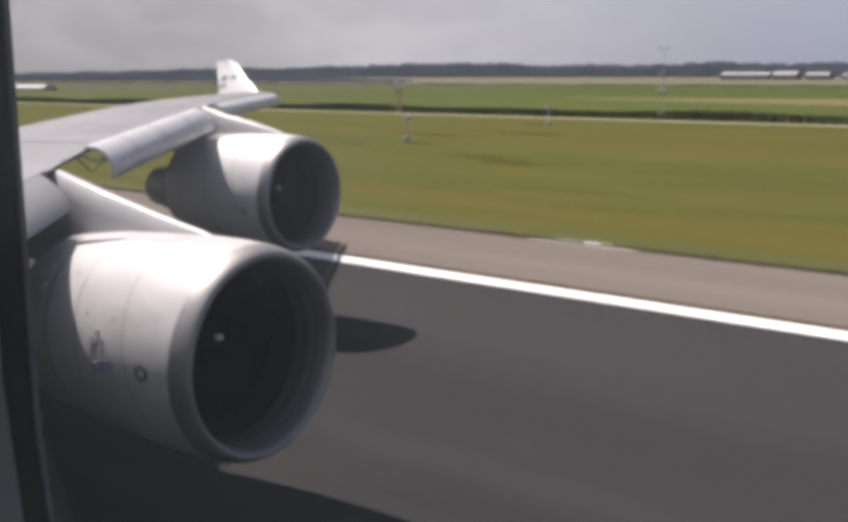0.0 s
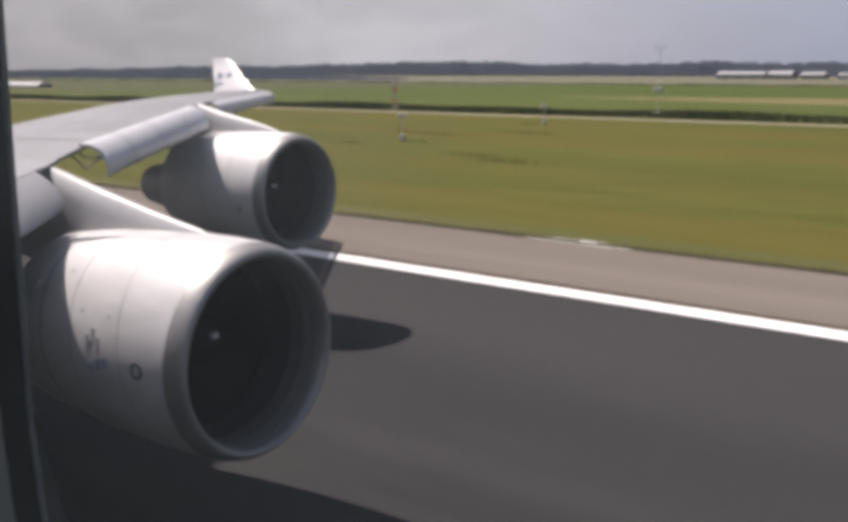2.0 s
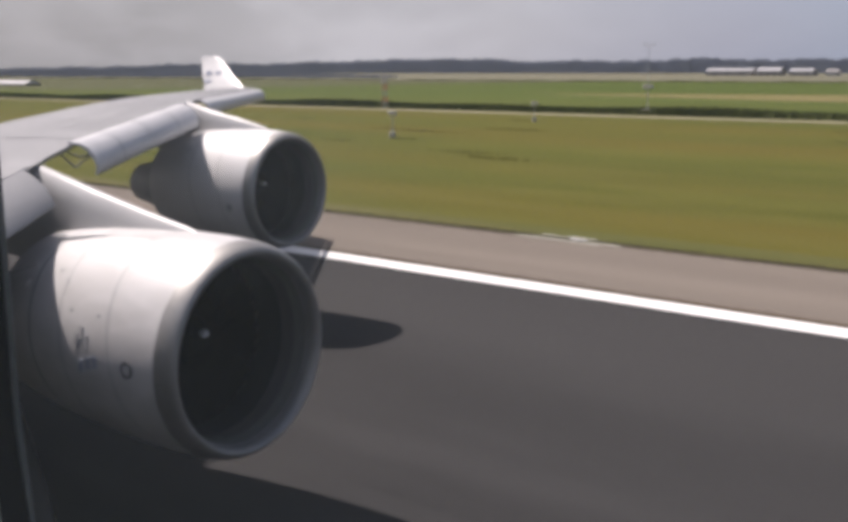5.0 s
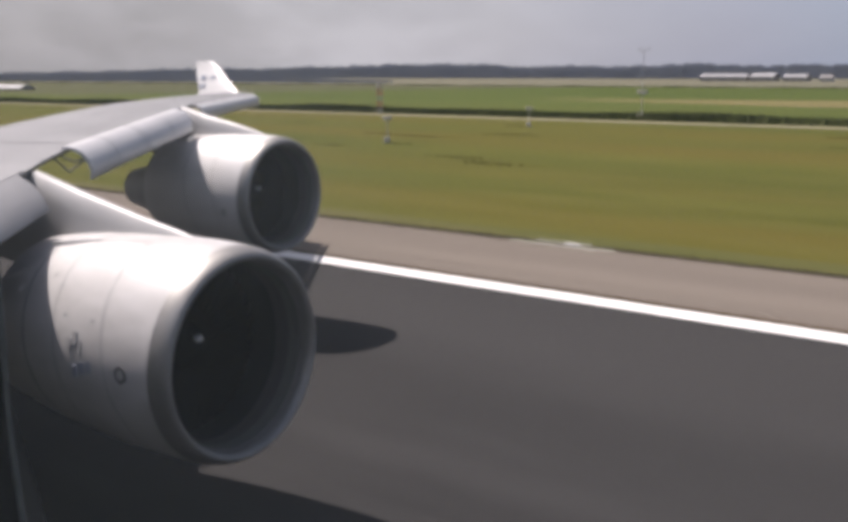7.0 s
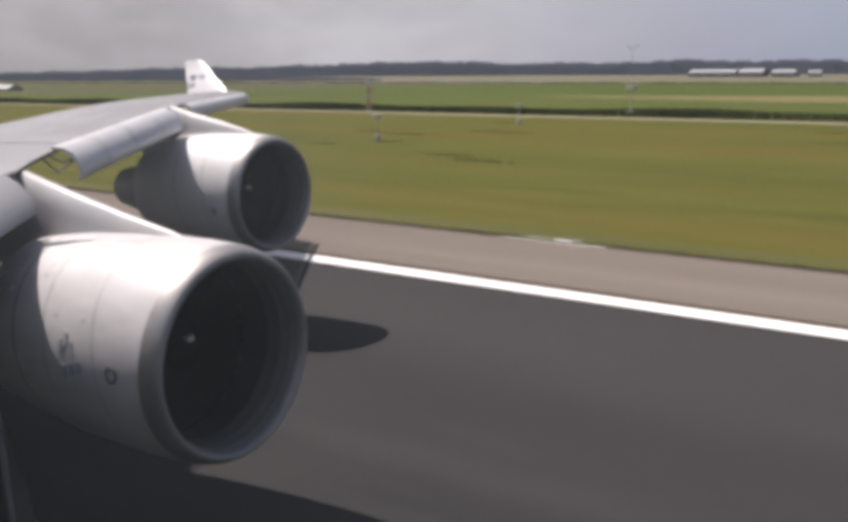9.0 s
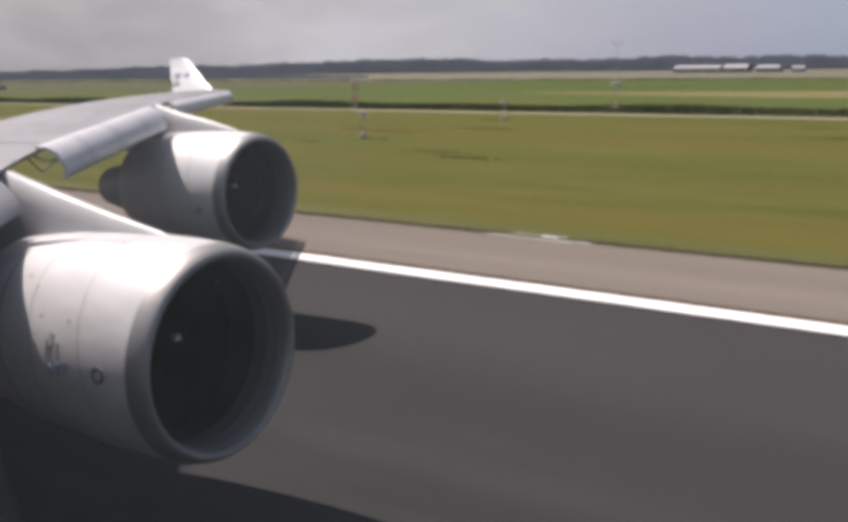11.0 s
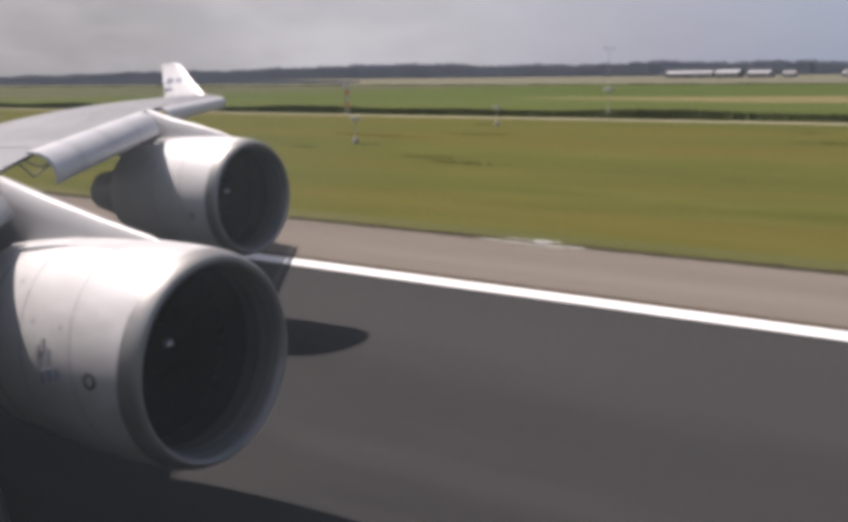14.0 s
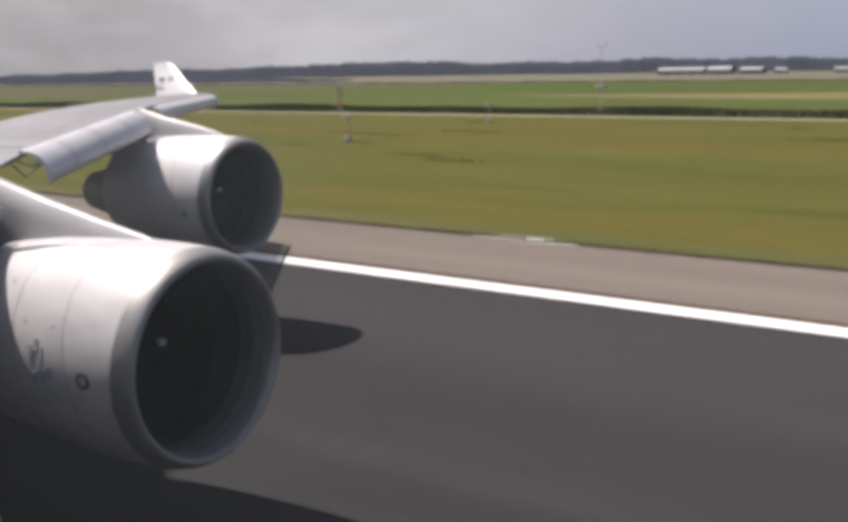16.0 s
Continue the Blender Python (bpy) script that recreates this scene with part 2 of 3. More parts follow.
MAST_WHITE = material("mast_white", (0.33, 0.32, 0.28), (0.42, 0.41, 0.36), 0.6)
MAST_GREY = material("mast_grey", (0.36, 0.36, 0.37), (0.44, 0.44, 0.45), 0.5)
MAST_RED = material("mast_red", (0.42, 0.13, 0.09), (0.5, 0.17, 0.12), 0.6)

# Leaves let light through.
fn, fl = HAZE_LEAF.node_tree.nodes, HAZE_LEAF.node_tree.links
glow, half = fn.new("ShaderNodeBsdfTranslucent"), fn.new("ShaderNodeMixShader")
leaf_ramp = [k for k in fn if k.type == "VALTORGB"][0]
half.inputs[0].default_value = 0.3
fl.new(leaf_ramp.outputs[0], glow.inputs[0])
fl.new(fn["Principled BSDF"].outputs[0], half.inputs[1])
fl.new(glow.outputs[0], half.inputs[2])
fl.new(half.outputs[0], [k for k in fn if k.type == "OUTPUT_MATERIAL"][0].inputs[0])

# A translucent film veils the pane to lift the darkest tones.
PANE = bpy.data.materials.new("window_glass")
PANE.use_nodes = True
gn, gl = PANE.node_tree.nodes, PANE.node_tree.links
gn.clear()
clear, gloss, dust = gn.new("ShaderNodeBsdfTransparent"), gn.new("ShaderNodeBsdfGlossy"), gn.new("ShaderNodeBsdfTranslucent")
clear.inputs[0].default_value = (0.97, 0.97, 0.97, 1)
gloss.inputs["Roughness"].default_value = 0.02
dust.inputs[0].default_value = (0.78, 0.82, 0.74, 1)
veil, shine = gn.new("ShaderNodeMixShader"), gn.new("ShaderNodeMixShader")
shine.inputs[0].default_value = 0.01
# The film thickens over the outer engine to lift its shade, in soft streaks.
pane_at, pane_axes, upward, streaky, film_of = gn.new("ShaderNodeTexCoord"), gn.new("ShaderNodeSeparateXYZ"), gn.new("ShaderNodeMapRange"), gn.new("ShaderNodeTexNoise"), gn.new("ShaderNodeMath")
upward.interpolation_type = "SMOOTHSTEP"
upward.inputs["From Min"].default_value, upward.inputs["From Max"].default_value = 5.95, 5.985
upward.inputs["To Min"].default_value, upward.inputs["To Max"].default_value = 0.0, 1.0
streaky.inputs["Scale"].default_value = 25.0
film_of.operation = "MULTIPLY_ADD"
film_of.inputs[1].default_value, film_of.inputs[2].default_value = 0.03, -0.015
gl.new(pane_at.outputs["Object"], pane_axes.inputs[0])
gl.new(pane_axes.outputs[2], upward.inputs["Value"])
gl.new(pane_at.outputs["Object"], streaky.inputs["Vector"])
gl.new(streaky.outputs[0], film_of.inputs[0])
thick = gn.new("ShaderNodeMath")
corner, both_ways, base_film = gn.new("ShaderNodeMapRange"), gn.new("ShaderNodeMath"), gn.new("ShaderNodeMath")
corner.interpolation_type = "SMOOTHSTEP"
corner.inputs["From Min"].default_value, corner.inputs["From Max"].default_value = -0.075, -0.12
gl.new(pane_axes.outputs[0], corner.inputs["Value"])
both_ways.operation = "MULTIPLY"
gl.new(upward.outputs[0], both_ways.inputs[0])
gl.new(corner.outputs[0], both_ways.inputs[1])
base_film.operation = "MULTIPLY_ADD"
base_film.inputs[1].default_value, base_film.inputs[2].default_value = 0.07, 0.075
gl.new(both_ways.outputs[0], base_film.inputs[0])
gl.new(base_film.outputs[0], thick.inputs[0])
gl.new(film_of.outputs[0], thick.inputs[1])
gl.new(thick.outputs[0], veil.inputs[0])
gl.new(clear.outputs[0], veil.inputs[1])
gl.new(dust.outputs[0], veil.inputs[2])
gl.new(veil.outputs[0], shine.inputs[1])
gl.new(gloss.outputs[0], shine.inputs[2])
gl.new(shine.outputs[0], gn.new("ShaderNodeOutputMaterial").inputs[0])


# ---- mesh helpers ----
def part(name, bm, mat, parent=None, label="", smooth=40):
    """Links a bmesh as one mesh object, under a thing where one is given."""
    bmesh.ops.recalc_face_normals(bm, faces=bm.faces)
    me = bpy.data.meshes.new(name)
    bm.to_mesh(me)
    bm.free()
    me.materials.append(mat)
    if smooth:
        me.shade_smooth()
        me.set_sharp_from_angle(angle=radians(smooth))
    ob = new(name, me)
    ob.parent = parent
    if label:
        tagged(ob, label)
    return ob


def empty(name, label, category, at=(0, 0, 0), group="", kind=""):
    return_ob = new(name)
    return_ob.location = at
    return tagged(return_ob, label, category, group, kind)


def loft(rings, closed=True, caps=True, bm=None):
    """Skin through rings of the same number of points."""
    bm = bm or bmesh.new()
    vs = [[bm.verts.new(p) for p in ring] for ring in rings]
    n = len(rings[0])
    for a, b in zip(vs, vs[1:]):
        for i in range(n if closed else n - 1):
            j = (i + 1) % n
            bm.faces.new((a[i], a[j], b[j], b[i]))
    if caps and closed:
        bm.faces.new(vs[0])
        bm.faces.new(vs[-1][::-1])
    return bm


def revolve(profile, steps=72, caps=False, closed=False):
    """A profile of (x, r) turned about the x axis."""
    rings = []
    for x, r in profile:
        rings.append([(x, r * math.cos(2 * math.pi * i / steps), r * math.sin(2 * math.pi * i / steps)) for i in range(steps)])
    if closed:
        rings.append(rings[0])
    bm = loft(rings, True, caps)
    if closed:
        bmesh.ops.remove_doubles(bm, verts=bm.verts, dist=1e-5)
    return bm


def box(x0, x1, y0, y1, z0, z1, bevel=0.0, bm=None):
    bm = bm or bmesh.new()
    made = bmesh.ops.create_cube(bm, size=1.0)["verts"]
    for v in made:
        v.co = Vector((x0 + (v.co.x + 0.5) * (x1 - x0), y0 + (v.co.y + 0.5) * (y1 - y0), z0 + (v.co.z + 0.5) * (z1 - z0)))
    if bevel:
        edges = [e for e in bm.edges if e.verts[0] in made]
        bmesh.ops.bevel(bm, geom=edges, offset=bevel, segments=2, profile=0.5, affect="EDGES")
    return bm


def rod(a, b, r0, r1=None, steps=10, bm=None):
    a, b = Vector(a), Vector(b)
    turn = (b - a).to_track_quat("Z", "Y")
    rings = []
    for p, r in ((a, r0), (b, r0 if r1 is None else r1)):
        rings.append([p + turn @ Vector((r * math.cos(2 * math.pi * i / steps), r * math.sin(2 * math.pi * i / steps), 0)) for i in range(steps)])
    return loft(rings, bm=bm)


def strip(name, x0, x1, y0, y1, z, mat, label, category, depth=0.3, kind="structure", parent=None):
    """A flat layer of the ground with some thickness."""
    ob = part(name, box(x0, x1, y0, y1, z - depth, z), mat, parent, smooth=0)
    return tagged(ob, label, category, "", kind)


def table(y, rows):
    """Straight-line look-up in rows of (y, value)."""
    for (a, u), (b, v) in zip(rows, rows[1:]):
        if y <= b:
            return u + (v - u) * (y - a) / (b - a)
    return rows[-1][1]


# ---- ground ----
FAR = 4300
bm = bmesh.new()
bmesh.ops.create_grid(bm, x_segments=40, y_segments=40, size=FAR)
tagged(part("ground", bm, GRASS, smooth=0), "mown yellow-green airfield grass reaching the horizon", "grass", "", "structure")
strip("runway", -FAR, FAR, -33, 28.1, 0.02, ASPHALT, "dark grey asphalt runway with faint tyre streaks", "runway")
strip("runway_edge_line", -FAR, FAR, 27.49, 28.41, 0.03, LINE_WHITE, "continuous white painted line along the runway edge", "line marking")
strip("runway_shoulder", -FAR, FAR, 28.1, 35.92, 0.016, SHOULDER, "brownish grey paved shoulder beside the runway", "road shoulder")
strip("verge", -FAR, FAR, 35.85, 36.24, 0.05, VERGE, "dry brown grass edge along the paved shoulder", "verge")
strip("dry_margin", -FAR, FAR, 36.19, 38.3, 0.012, MARGIN, "dry yellowish grass margin beside the paving", "grass")
strip("line_stain", -FAR, FAR, 28.41, 28.9, 0.024, STAIN, "brown dust washed along the painted line", "stain")
strip("service_track", -FAR, FAR, 133.7, 138.9, 0.02, TRACK, "pale narrow track across the grass", "track")
strip("olive_field", -FAR, FAR, 140.55, 216.15, 0.02, CROP_OLIVE, "olive green low crop field", "field")
strip("green_field", -FAR, FAR, 216.15, 629.85, 0.016, CROP_GREEN, "flat bright green crop field", "field")
strip("haze_dulled_field", -FAR, -330, 216.2, 629.8, 0.03, HAZE_OLIVE, "field beyond the ditch dulled to olive for haze", "field")
wheat = bmesh.new()
edge = [(-165, 262), (-70, 229), (940, 229), (940, 315), (-30, 315)]
loft([[(x, y, z) for x, y in edge] for z in (-0.2, 0.05)], bm=wheat)
tagged(part("wheat_field", wheat, WHEAT, smooth=0), "ripe tan wheat field beyond the ditch", "field", "", "structure")
stubble = bmesh.new()
# The rise and its left-hand drop are shaped to fit the camera's view.
rise = [(629.85, 0.02), (900, 1.2), (1480, 5.0), (1660, 5.0), (1660, -0.3), (629.85, -0.3)]
RISE = [(-FAR, 0.08), (-3000, 0.1), (-1500, 1.0), (FAR, 1.0)]
loft([[(x, y, z * table(x, RISE) if 1 < z else z) for y, z in rise] for x in (-FAR, -3000, -1500, FAR)], bm=stubble)
tagged(part("stubble_field", stubble, STUBBLE, smooth=0), "pale stubble field rising gently to the trees", "field", "", "structure")


def scatter_blades(name, x0, x1, y0, y1, count, high, wide, mat, label, category, seed):
    """Many small three-sided blades in one mesh."""
    rng = np.random.default_rng(seed)
    x, y = rng.uniform(x0, x1, count), rng.uniform(y0, y1, count)
    h = high * rng.uniform(0.55, 1.1, count) * (0.85 + 0.25 * np.sin(x * 0.13) * np.sin(x * 0.041 + 1))
    turn, lean = rng.uniform(0, math.pi, count), rng.normal(0, 0.18, (count, 2))
    w = wide * rng.uniform(0.6, 1.3, count)
    v = np.zeros((count, 4, 3))
    for k in range(3):
        v[:, k, 0] = x + w * np.cos(turn + k * 2.094)
        v[:, k, 1] = y + w * np.sin(turn + k * 2.094)
    v[:, 3, 0], v[:, 3, 1], v[:, 3, 2] = x + lean[:, 0] * h, y + lean[:, 1] * h, h
    f = np.array([(0, 1, 3), (1, 2, 3), (2, 0, 3)])[None] + 4 * np.arange(count)[:, None, None]
    me = bpy.data.meshes.new(name)
    me.from_pydata(v.reshape(-1, 3).tolist(), [], f.reshape(-1, 3).tolist())
    me.materials.append(mat)
    return tagged(new(name, me), label, category, "", "stuff")


scatter_blades("reed_bank", -441, 63, 141.08, 149.5, 32000, 1.25, 0.26, REED, "dark green reeds along a ditch", "reeds", 3)
scatter_blades("hedge_row", -1575, 420, 626.7, 631.95, 9000, 1.3, 0.8, REED, "thin dark hedge across the far fields", "hedge", 4)


def woods(name, x0, x1, y0, y1, count, high, seed, label, height_share, foot):
    """A belt of far trees in one mesh: rounded uneven crowns down to the ground, flattened to even out their shade,
    with loose leaf sprays on them.
    """
    rng = np.random.default_rng(seed)
    ico = bmesh.new()
    bmesh.ops.create_icosphere(ico, subdivisions=2, radius=1.0)
    ball = np.array([v.co[:] for v in ico.verts])
    ball_tri = np.array([[v.index for v in f.verts] for f in ico.faces])
    ico.free()
    vs, fs, ns, at = [], [], [], 0
    grove = rng.uniform(0, 1, 400)
    # Normals all face the runway, so the crowns shade evenly.
    out = np.array((0.0, -1.0, 0.0))
    for i in range(count):
        x, y = x0 + (x1 - x0) * (i + rng.uniform(-0.6, 0.6)) / count, rng.uniform(y0, y1)
        h = high * rng.uniform(0.86, 1.04) * (0.95 + 0.06 * math.sin(x * 0.009) + 0.05 * math.sin(x * 0.03 + 2)) * table(x, height_share)
        h *= 0.9 + 0.12 * grove[int((x - x0) / 55)]
        if rng.uniform() < 0.04:
            h *= 0.7
        for z, wide, r in ((0.8, 0.04, 0.2), (0.6, 0.13, 0.24), (0.55, 0.16, 0.22), (0.3, 0.16, 0.26), (0.16, 0.2, 0.22)):
            c = np.array([x + rng.normal(0, h * wide), y + rng.normal(0, h * 0.03), table(x, RISE) * foot + h * z])
            lump = ball * (1 + rng.normal(0, 0.13, (len(ball), 1))) * np.array((1.0, 0.4, 1.0)) * h * r * rng.uniform(0.85, 1.1)
            vs.append(c + lump)
            ns.append(out + 0.03 * ball)
            fs.append(ball_tri + at)
            at += len(ball)
            # Loose leaf sprays over the crown.
            way = rng.normal(0, 1, (14, 3))
            way /= np.linalg.norm(way, axis=1)[:, None]
            mid = c + way * h * r * rng.uniform(0.85, 1.15, (14, 1))
            spray = mid[:, None, :] + rng.normal(0, 1, (14, 3, 3)) * h * 0.03
            vs.append(spray.reshape(-1, 3))
            ns.append(np.repeat(out + 0.03 * way, 3, axis=0))
            fs.append(np.arange(42).reshape(-1, 3) + at)
            at += 42
    me = bpy.data.meshes.new(name)
    me.from_pydata(np.concatenate(vs).tolist(), [], np.concatenate(fs).tolist())
    me.shade_smooth()
    n = np.concatenate(ns)
    me.normals_split_custom_set_from_vertices((n / np.linalg.norm(n, axis=1)[:, None]).tolist())
    me.materials.append(HAZE_LEAF)
    return tagged(new(name, me), label, "trees", "", "stuff")


# Tree heights vary along the belt to fit the bowed horizon in view.
woods("far_woods", -3850, 200, 1500, 1505, 1500, 27.6, 7, "long dark belt of trees on the horizon, tinted for haze", [(-3700, 0.52), (-2900, 0.6), (-2100, 0.8), (-1150, 1.0), (-380, 0.76), (200, 0.72)], 4.6)
# Low belt added to thicken the woods' left side in the camera's view.
woods("low_belt", -1750, -660, 800, 803, 780, 8.5, 9, "low belt of trees before the woods, tinted for haze", [(-1750, 0.9), (-900, 0.9), (-760, 0.7), (-660, 0.35)], 0.6)


# ---- airliner ----
airliner = empty("airliner", "white and grey four-engined airliner standing on the runway", "airplane", (0, 0, 0.3))

LE = [(3.2, 3.56), (10.55, 4.44), (11.79, 4.60), (12.9, 4.79), (19.59, 5.18), (22.05, 5.26), (30.3, 5.36)]
CROWN = [(3.2, 0.1), (14.0, 0.12), (16.0, 0.22), (18.0, 0.38), (20.0, 0.6), (22.0, 0.82), (24.0, 0.95), (26.0, 1.0), (30.3, 1.0)]
TWIST = [(3.2, 0.034), (15.0, 0.034), (18.0, 0.029), (20.0, 0.0235), (22.0, 0.0165), (24.0, 0.009), (26.0, 0.003), (28.0, 0.0), (30.3, 0.0)]
CHORD = [(3.2, 14.2), (12.3, 9.0), (30.3, 3.5)]


def le_point(y):
    return Vector((-15.64 - 0.816 * (y - 12.9), y, table(y, LE)))


def wing_ring(y):
    """Aerofoil section, counter-clockwise from the trailing edge over the top."""
    p, c, full = le_point(y), table(y, CHORD), table(y, CROWN)
    top = [(1.0, -0.045), (0.85, -0.024), (0.65, 0.0), (0.45, 0.013), (0.3, 0.0175), (0.16, 0.0165), (0.07, 0.012), (0.02, 0.006), (0.0, 0.0)]
    low = [(0.0, -0.003), (0.02, -0.013), (0.07, -0.026), (0.16, -0.042), (0.3, -0.06), (0.5, -0.055), (0.75, -0.045), (1.0, -0.04)]
    return [(p.x - c * u, y, p.z + c * ((w * full if 0 < w else w) - u * table(y, TWIST))) for u, w in top + low]


wing = part("wing", loft([wing_ring(y) for y in (3.2, 5, 8, 11, 12.3, 13.5, 15, 16.5, 18, 19, 20, 21, 22, 23, 24, 26, 28, 29.4, 30.3)]), WING_GREY, airliner, "swept light grey metal wing", 30)


def nose_flap(y0, y1, shape, mat=None, out=Vector((0.77, 0.637, 0)), name="leading_edge_flap"):
    """A drooped leading edge panel with a seam at its middle; shape: forward and down steps along out."""
    rings = []
    for y in np.linspace(y0, y1, 12):
        p = le_point(y)
        face = [p + out * a + Vector((0, 0, b)) for a, b in shape]
        rings.append(face + [q - out * 0.05 - Vector((0, 0, 0.035)) for q in face[::-1]])
    flap = part(name, loft(rings), mat or FLAP_GREY, wing, "drooped pale grey leading edge flap", 50)
    return flap


DROOP = [(-0.02, 0.02), (0.16, 0.0), (0.32, -0.09), (0.43, -0.24), (0.48, -0.38), (0.45, -0.54)]
nose_flap(12.9, 19.6, DROOP)
nose_flap(21.25, 29.92, [(0.1, 0.0), (0.2, -0.02), (0.31, -0.1), (0.36, -0.22), (0.34, -0.4)])
nose_flap(3.6, 11.17, [(-0.06, 0.02), (0.12, -0.02), (0.36, -0.1), (0.58, -0.22), (0.74, -0.36), (0.8, -0.46)], WING_GREY, Vector((1, 0, 0)))

# Seams across the drooped panel and the hinge line behind it.
out = Vector((0.77, 0.637, 0))
for y in (14.2, 15.9, 17.9):
    rings = []
    for a, b in DROOP:
        p = le_point(y) + out * (a + 0.006) + Vector((0, 0, b + 0.006))
        rings.append([p + Vector((0.008, -0.010, 0)), p + Vector((-0.008, 0.010, 0)), p + Vector((-0.008, 0.010, -0.01)), p + Vector((0.008, -0.010, -0.01))])
    part("panel_seam", loft(rings), SEAM_DARK, wing, smooth=0)
for y0, y1 in ((12.0, 19.6), (21.2, 29.9), (3.6, 11.4)):
    a, b = le_point(y0), le_point(y1)
    part("hinge_line", rod(a + Vector((-0.05, 0, 0.012)), b + Vector((-0.05, 0, 0.012)), 0.012), SEAM_DARK, wing)
# Drive links of the drooped panel, open to view at its inner end.
for y, s in ((12.55, 0.0), (12.75, 0.12)):
    p = le_point(y)
    knee = p + out * 0.2 + Vector((0, 0, -0.32 + s))
    part("drive_link", rod(p + Vector((-0.1, 0, -0.08)), knee, 0.017), MARK_DARK, wing)
    part("drive_link", rod(knee, le_point(13.0) + out * 0.33 + Vector((0, 0, -0.2)), 0.017), MARK_DARK, wing)


def winglet():
    def ring(x0, x1, y, z):
        c = x0 - x1
        sec = [(0, 0), (0.12, 0.045), (0.4, 0.05), (1, 0), (0.4, -0.05), (0.12, -0.045)]
        return [(x0 - c * u, y + w * c * 0.7, z) for u, w in sec]
    rings = [ring(-30.3, -33.05, 30.28, 5.30), ring(-30.75, -33.08, 30.35, 5.45), ring(-31.75, -33.55, 30.69, 5.94), ring(-32.6, -34.0, 31.03, 6.41), ring(-32.88, -34.1, 31.11, 6.57), ring(-33.2, -34.07, 31.15, 6.67)]
    w = part("winglet", loft(rings), PAINT_WHITE, wing, "white upturned winglet with blue marking", 30)
    return w


WL = winglet()


COWL = [(0.285, 1.4945), (0.39, 1.502), (0.8, 1.518), (1.3, 1.517), (2.0, 1.492), (2.8, 1.432), (3.4, 1.36), (3.9, 1.28)]


def cowl_r(x):
    """Radius of the cowl's skin, x behind the lip being negative."""
    return table(-x, COWL)


def engine(at, bars, paint, toe=-3.8, tilt=0.4, size=1.0, stencil_at=0.2, stencil_size=1.0):
    """Turbofan with a white cowl, bare metal lip, dark duct, fan and spinner."""
    cowl = part("engine", revolve([(-x, r) for x, r in COWL] + [(-3.92, 1.22), (-3.4, 1.28), (-2.6, 1.30)], 96), paint, airliner, "white turbofan engine cowl hung under the wing", 35)
    cowl.matrix_basis = pose(*at, 0, tilt, -toe) @ Matrix.Scale(size, 4)
    part("intake_lip", revolve([(-0.283, 1.4955), (-0.18, 1.476), (-0.1, 1.452), (-0.045, 1.424), (-0.03, 1.413)], 96), LIP_METAL, cowl, "bare metal intake lip")
    part("lip_nose", revolve([(-0.03, 1.4128), (-0.01, 1.392), (0.0, 1.365), (-0.012, 1.336), (-0.03, 1.32)], 96), NOSE_DULL, cowl, "darkened nose of the intake lip")
    part("lip_inside", revolve([(-0.03, 1.3198), (-0.05, 1.308), (-0.11, 1.288), (-0.22, 1.2783)], 96), LIP_METAL, cowl)
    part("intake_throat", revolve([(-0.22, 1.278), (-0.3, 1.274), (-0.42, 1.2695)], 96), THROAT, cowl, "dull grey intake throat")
    part("duct_mid_ring", revolve([(-0.42, 1.2692), (-0.52, 1.267), (-0.66, 1.266)], 96), DUCT_MID, cowl, "dark grey mid ring of the duct, darkened as shade")
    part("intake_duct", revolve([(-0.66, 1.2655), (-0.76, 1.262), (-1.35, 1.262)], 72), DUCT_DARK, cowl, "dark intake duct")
    # Near-black plate closes the duct, so the gaps between blades stay dark.
    part("duct_back_plate", revolve([(-1.35, 1.2618), (-1.36, 0.2)], 72), FAN_DARK, cowl)
    part("spinner", revolve([(-0.86, 0.015), (-0.92, 0.09), (-1.02, 0.19), (-1.16, 0.3), (-1.33, 0.38)], 40, True), FAN_DARK, cowl, "dark spinner cone")
    part("spinner_mark", box(-0.99, -0.91, -0.06, 0.05, 0.08, 0.16, 0.012), PAINT_WHITE, cowl, "white paint mark on the spinner")
    for i in range(36):
        a = 2 * math.pi * i / 36
        rings = []
        for r, tw, c in ((0.36, 0.35, 0.2), (0.8, 0.8, 0.32), (1.24, 1.1, 0.42)):
            dx, dt = c * math.cos(tw) / 2, c * math.sin(tw) / 2
            ca, sa = math.cos(a), math.sin(a)
            rings.append([(-1.18 + sx * dx + ox, r * ca - (sx * dt) * sa, r * sa + (sx * dt) * ca) for sx, ox in ((1, 0), (0, 0.01), (-1, 0), (0, -0.01))])
        blade = bmesh.new()
        loft(rings, bm=blade)
        part("fan_blade", blade, FAN_DARK, cowl, "" if i else "fan blade coloured near black for the intake's shade", 0)
    core = part("core_cowl", revolve([(-2.5, 1.0), (-3.6, 0.92), (-4.4, 0.76), (-5.2, 0.6), (-5.6, 0.52), (-5.62, 0.47), (-5.2, 0.47)], 48), CORE_METAL, cowl, "grey metal core cowl and exhaust nozzle")
    core.matrix_basis = pose(0, 0, -0.14)
    plug = part("exhaust_plug", revolve([(-5.0, 0.36), (-5.7, 0.28), (-6.1, 0.13), (-6.22, 0.02)], 32, True), CORE_METAL, cowl)
    plug.matrix_basis = pose(0, 0, -0.14)
    part("duct_closer", revolve([(-2.6, 1.31), (-2.6, 0.9)], 48), DUCT_DARK, cowl)
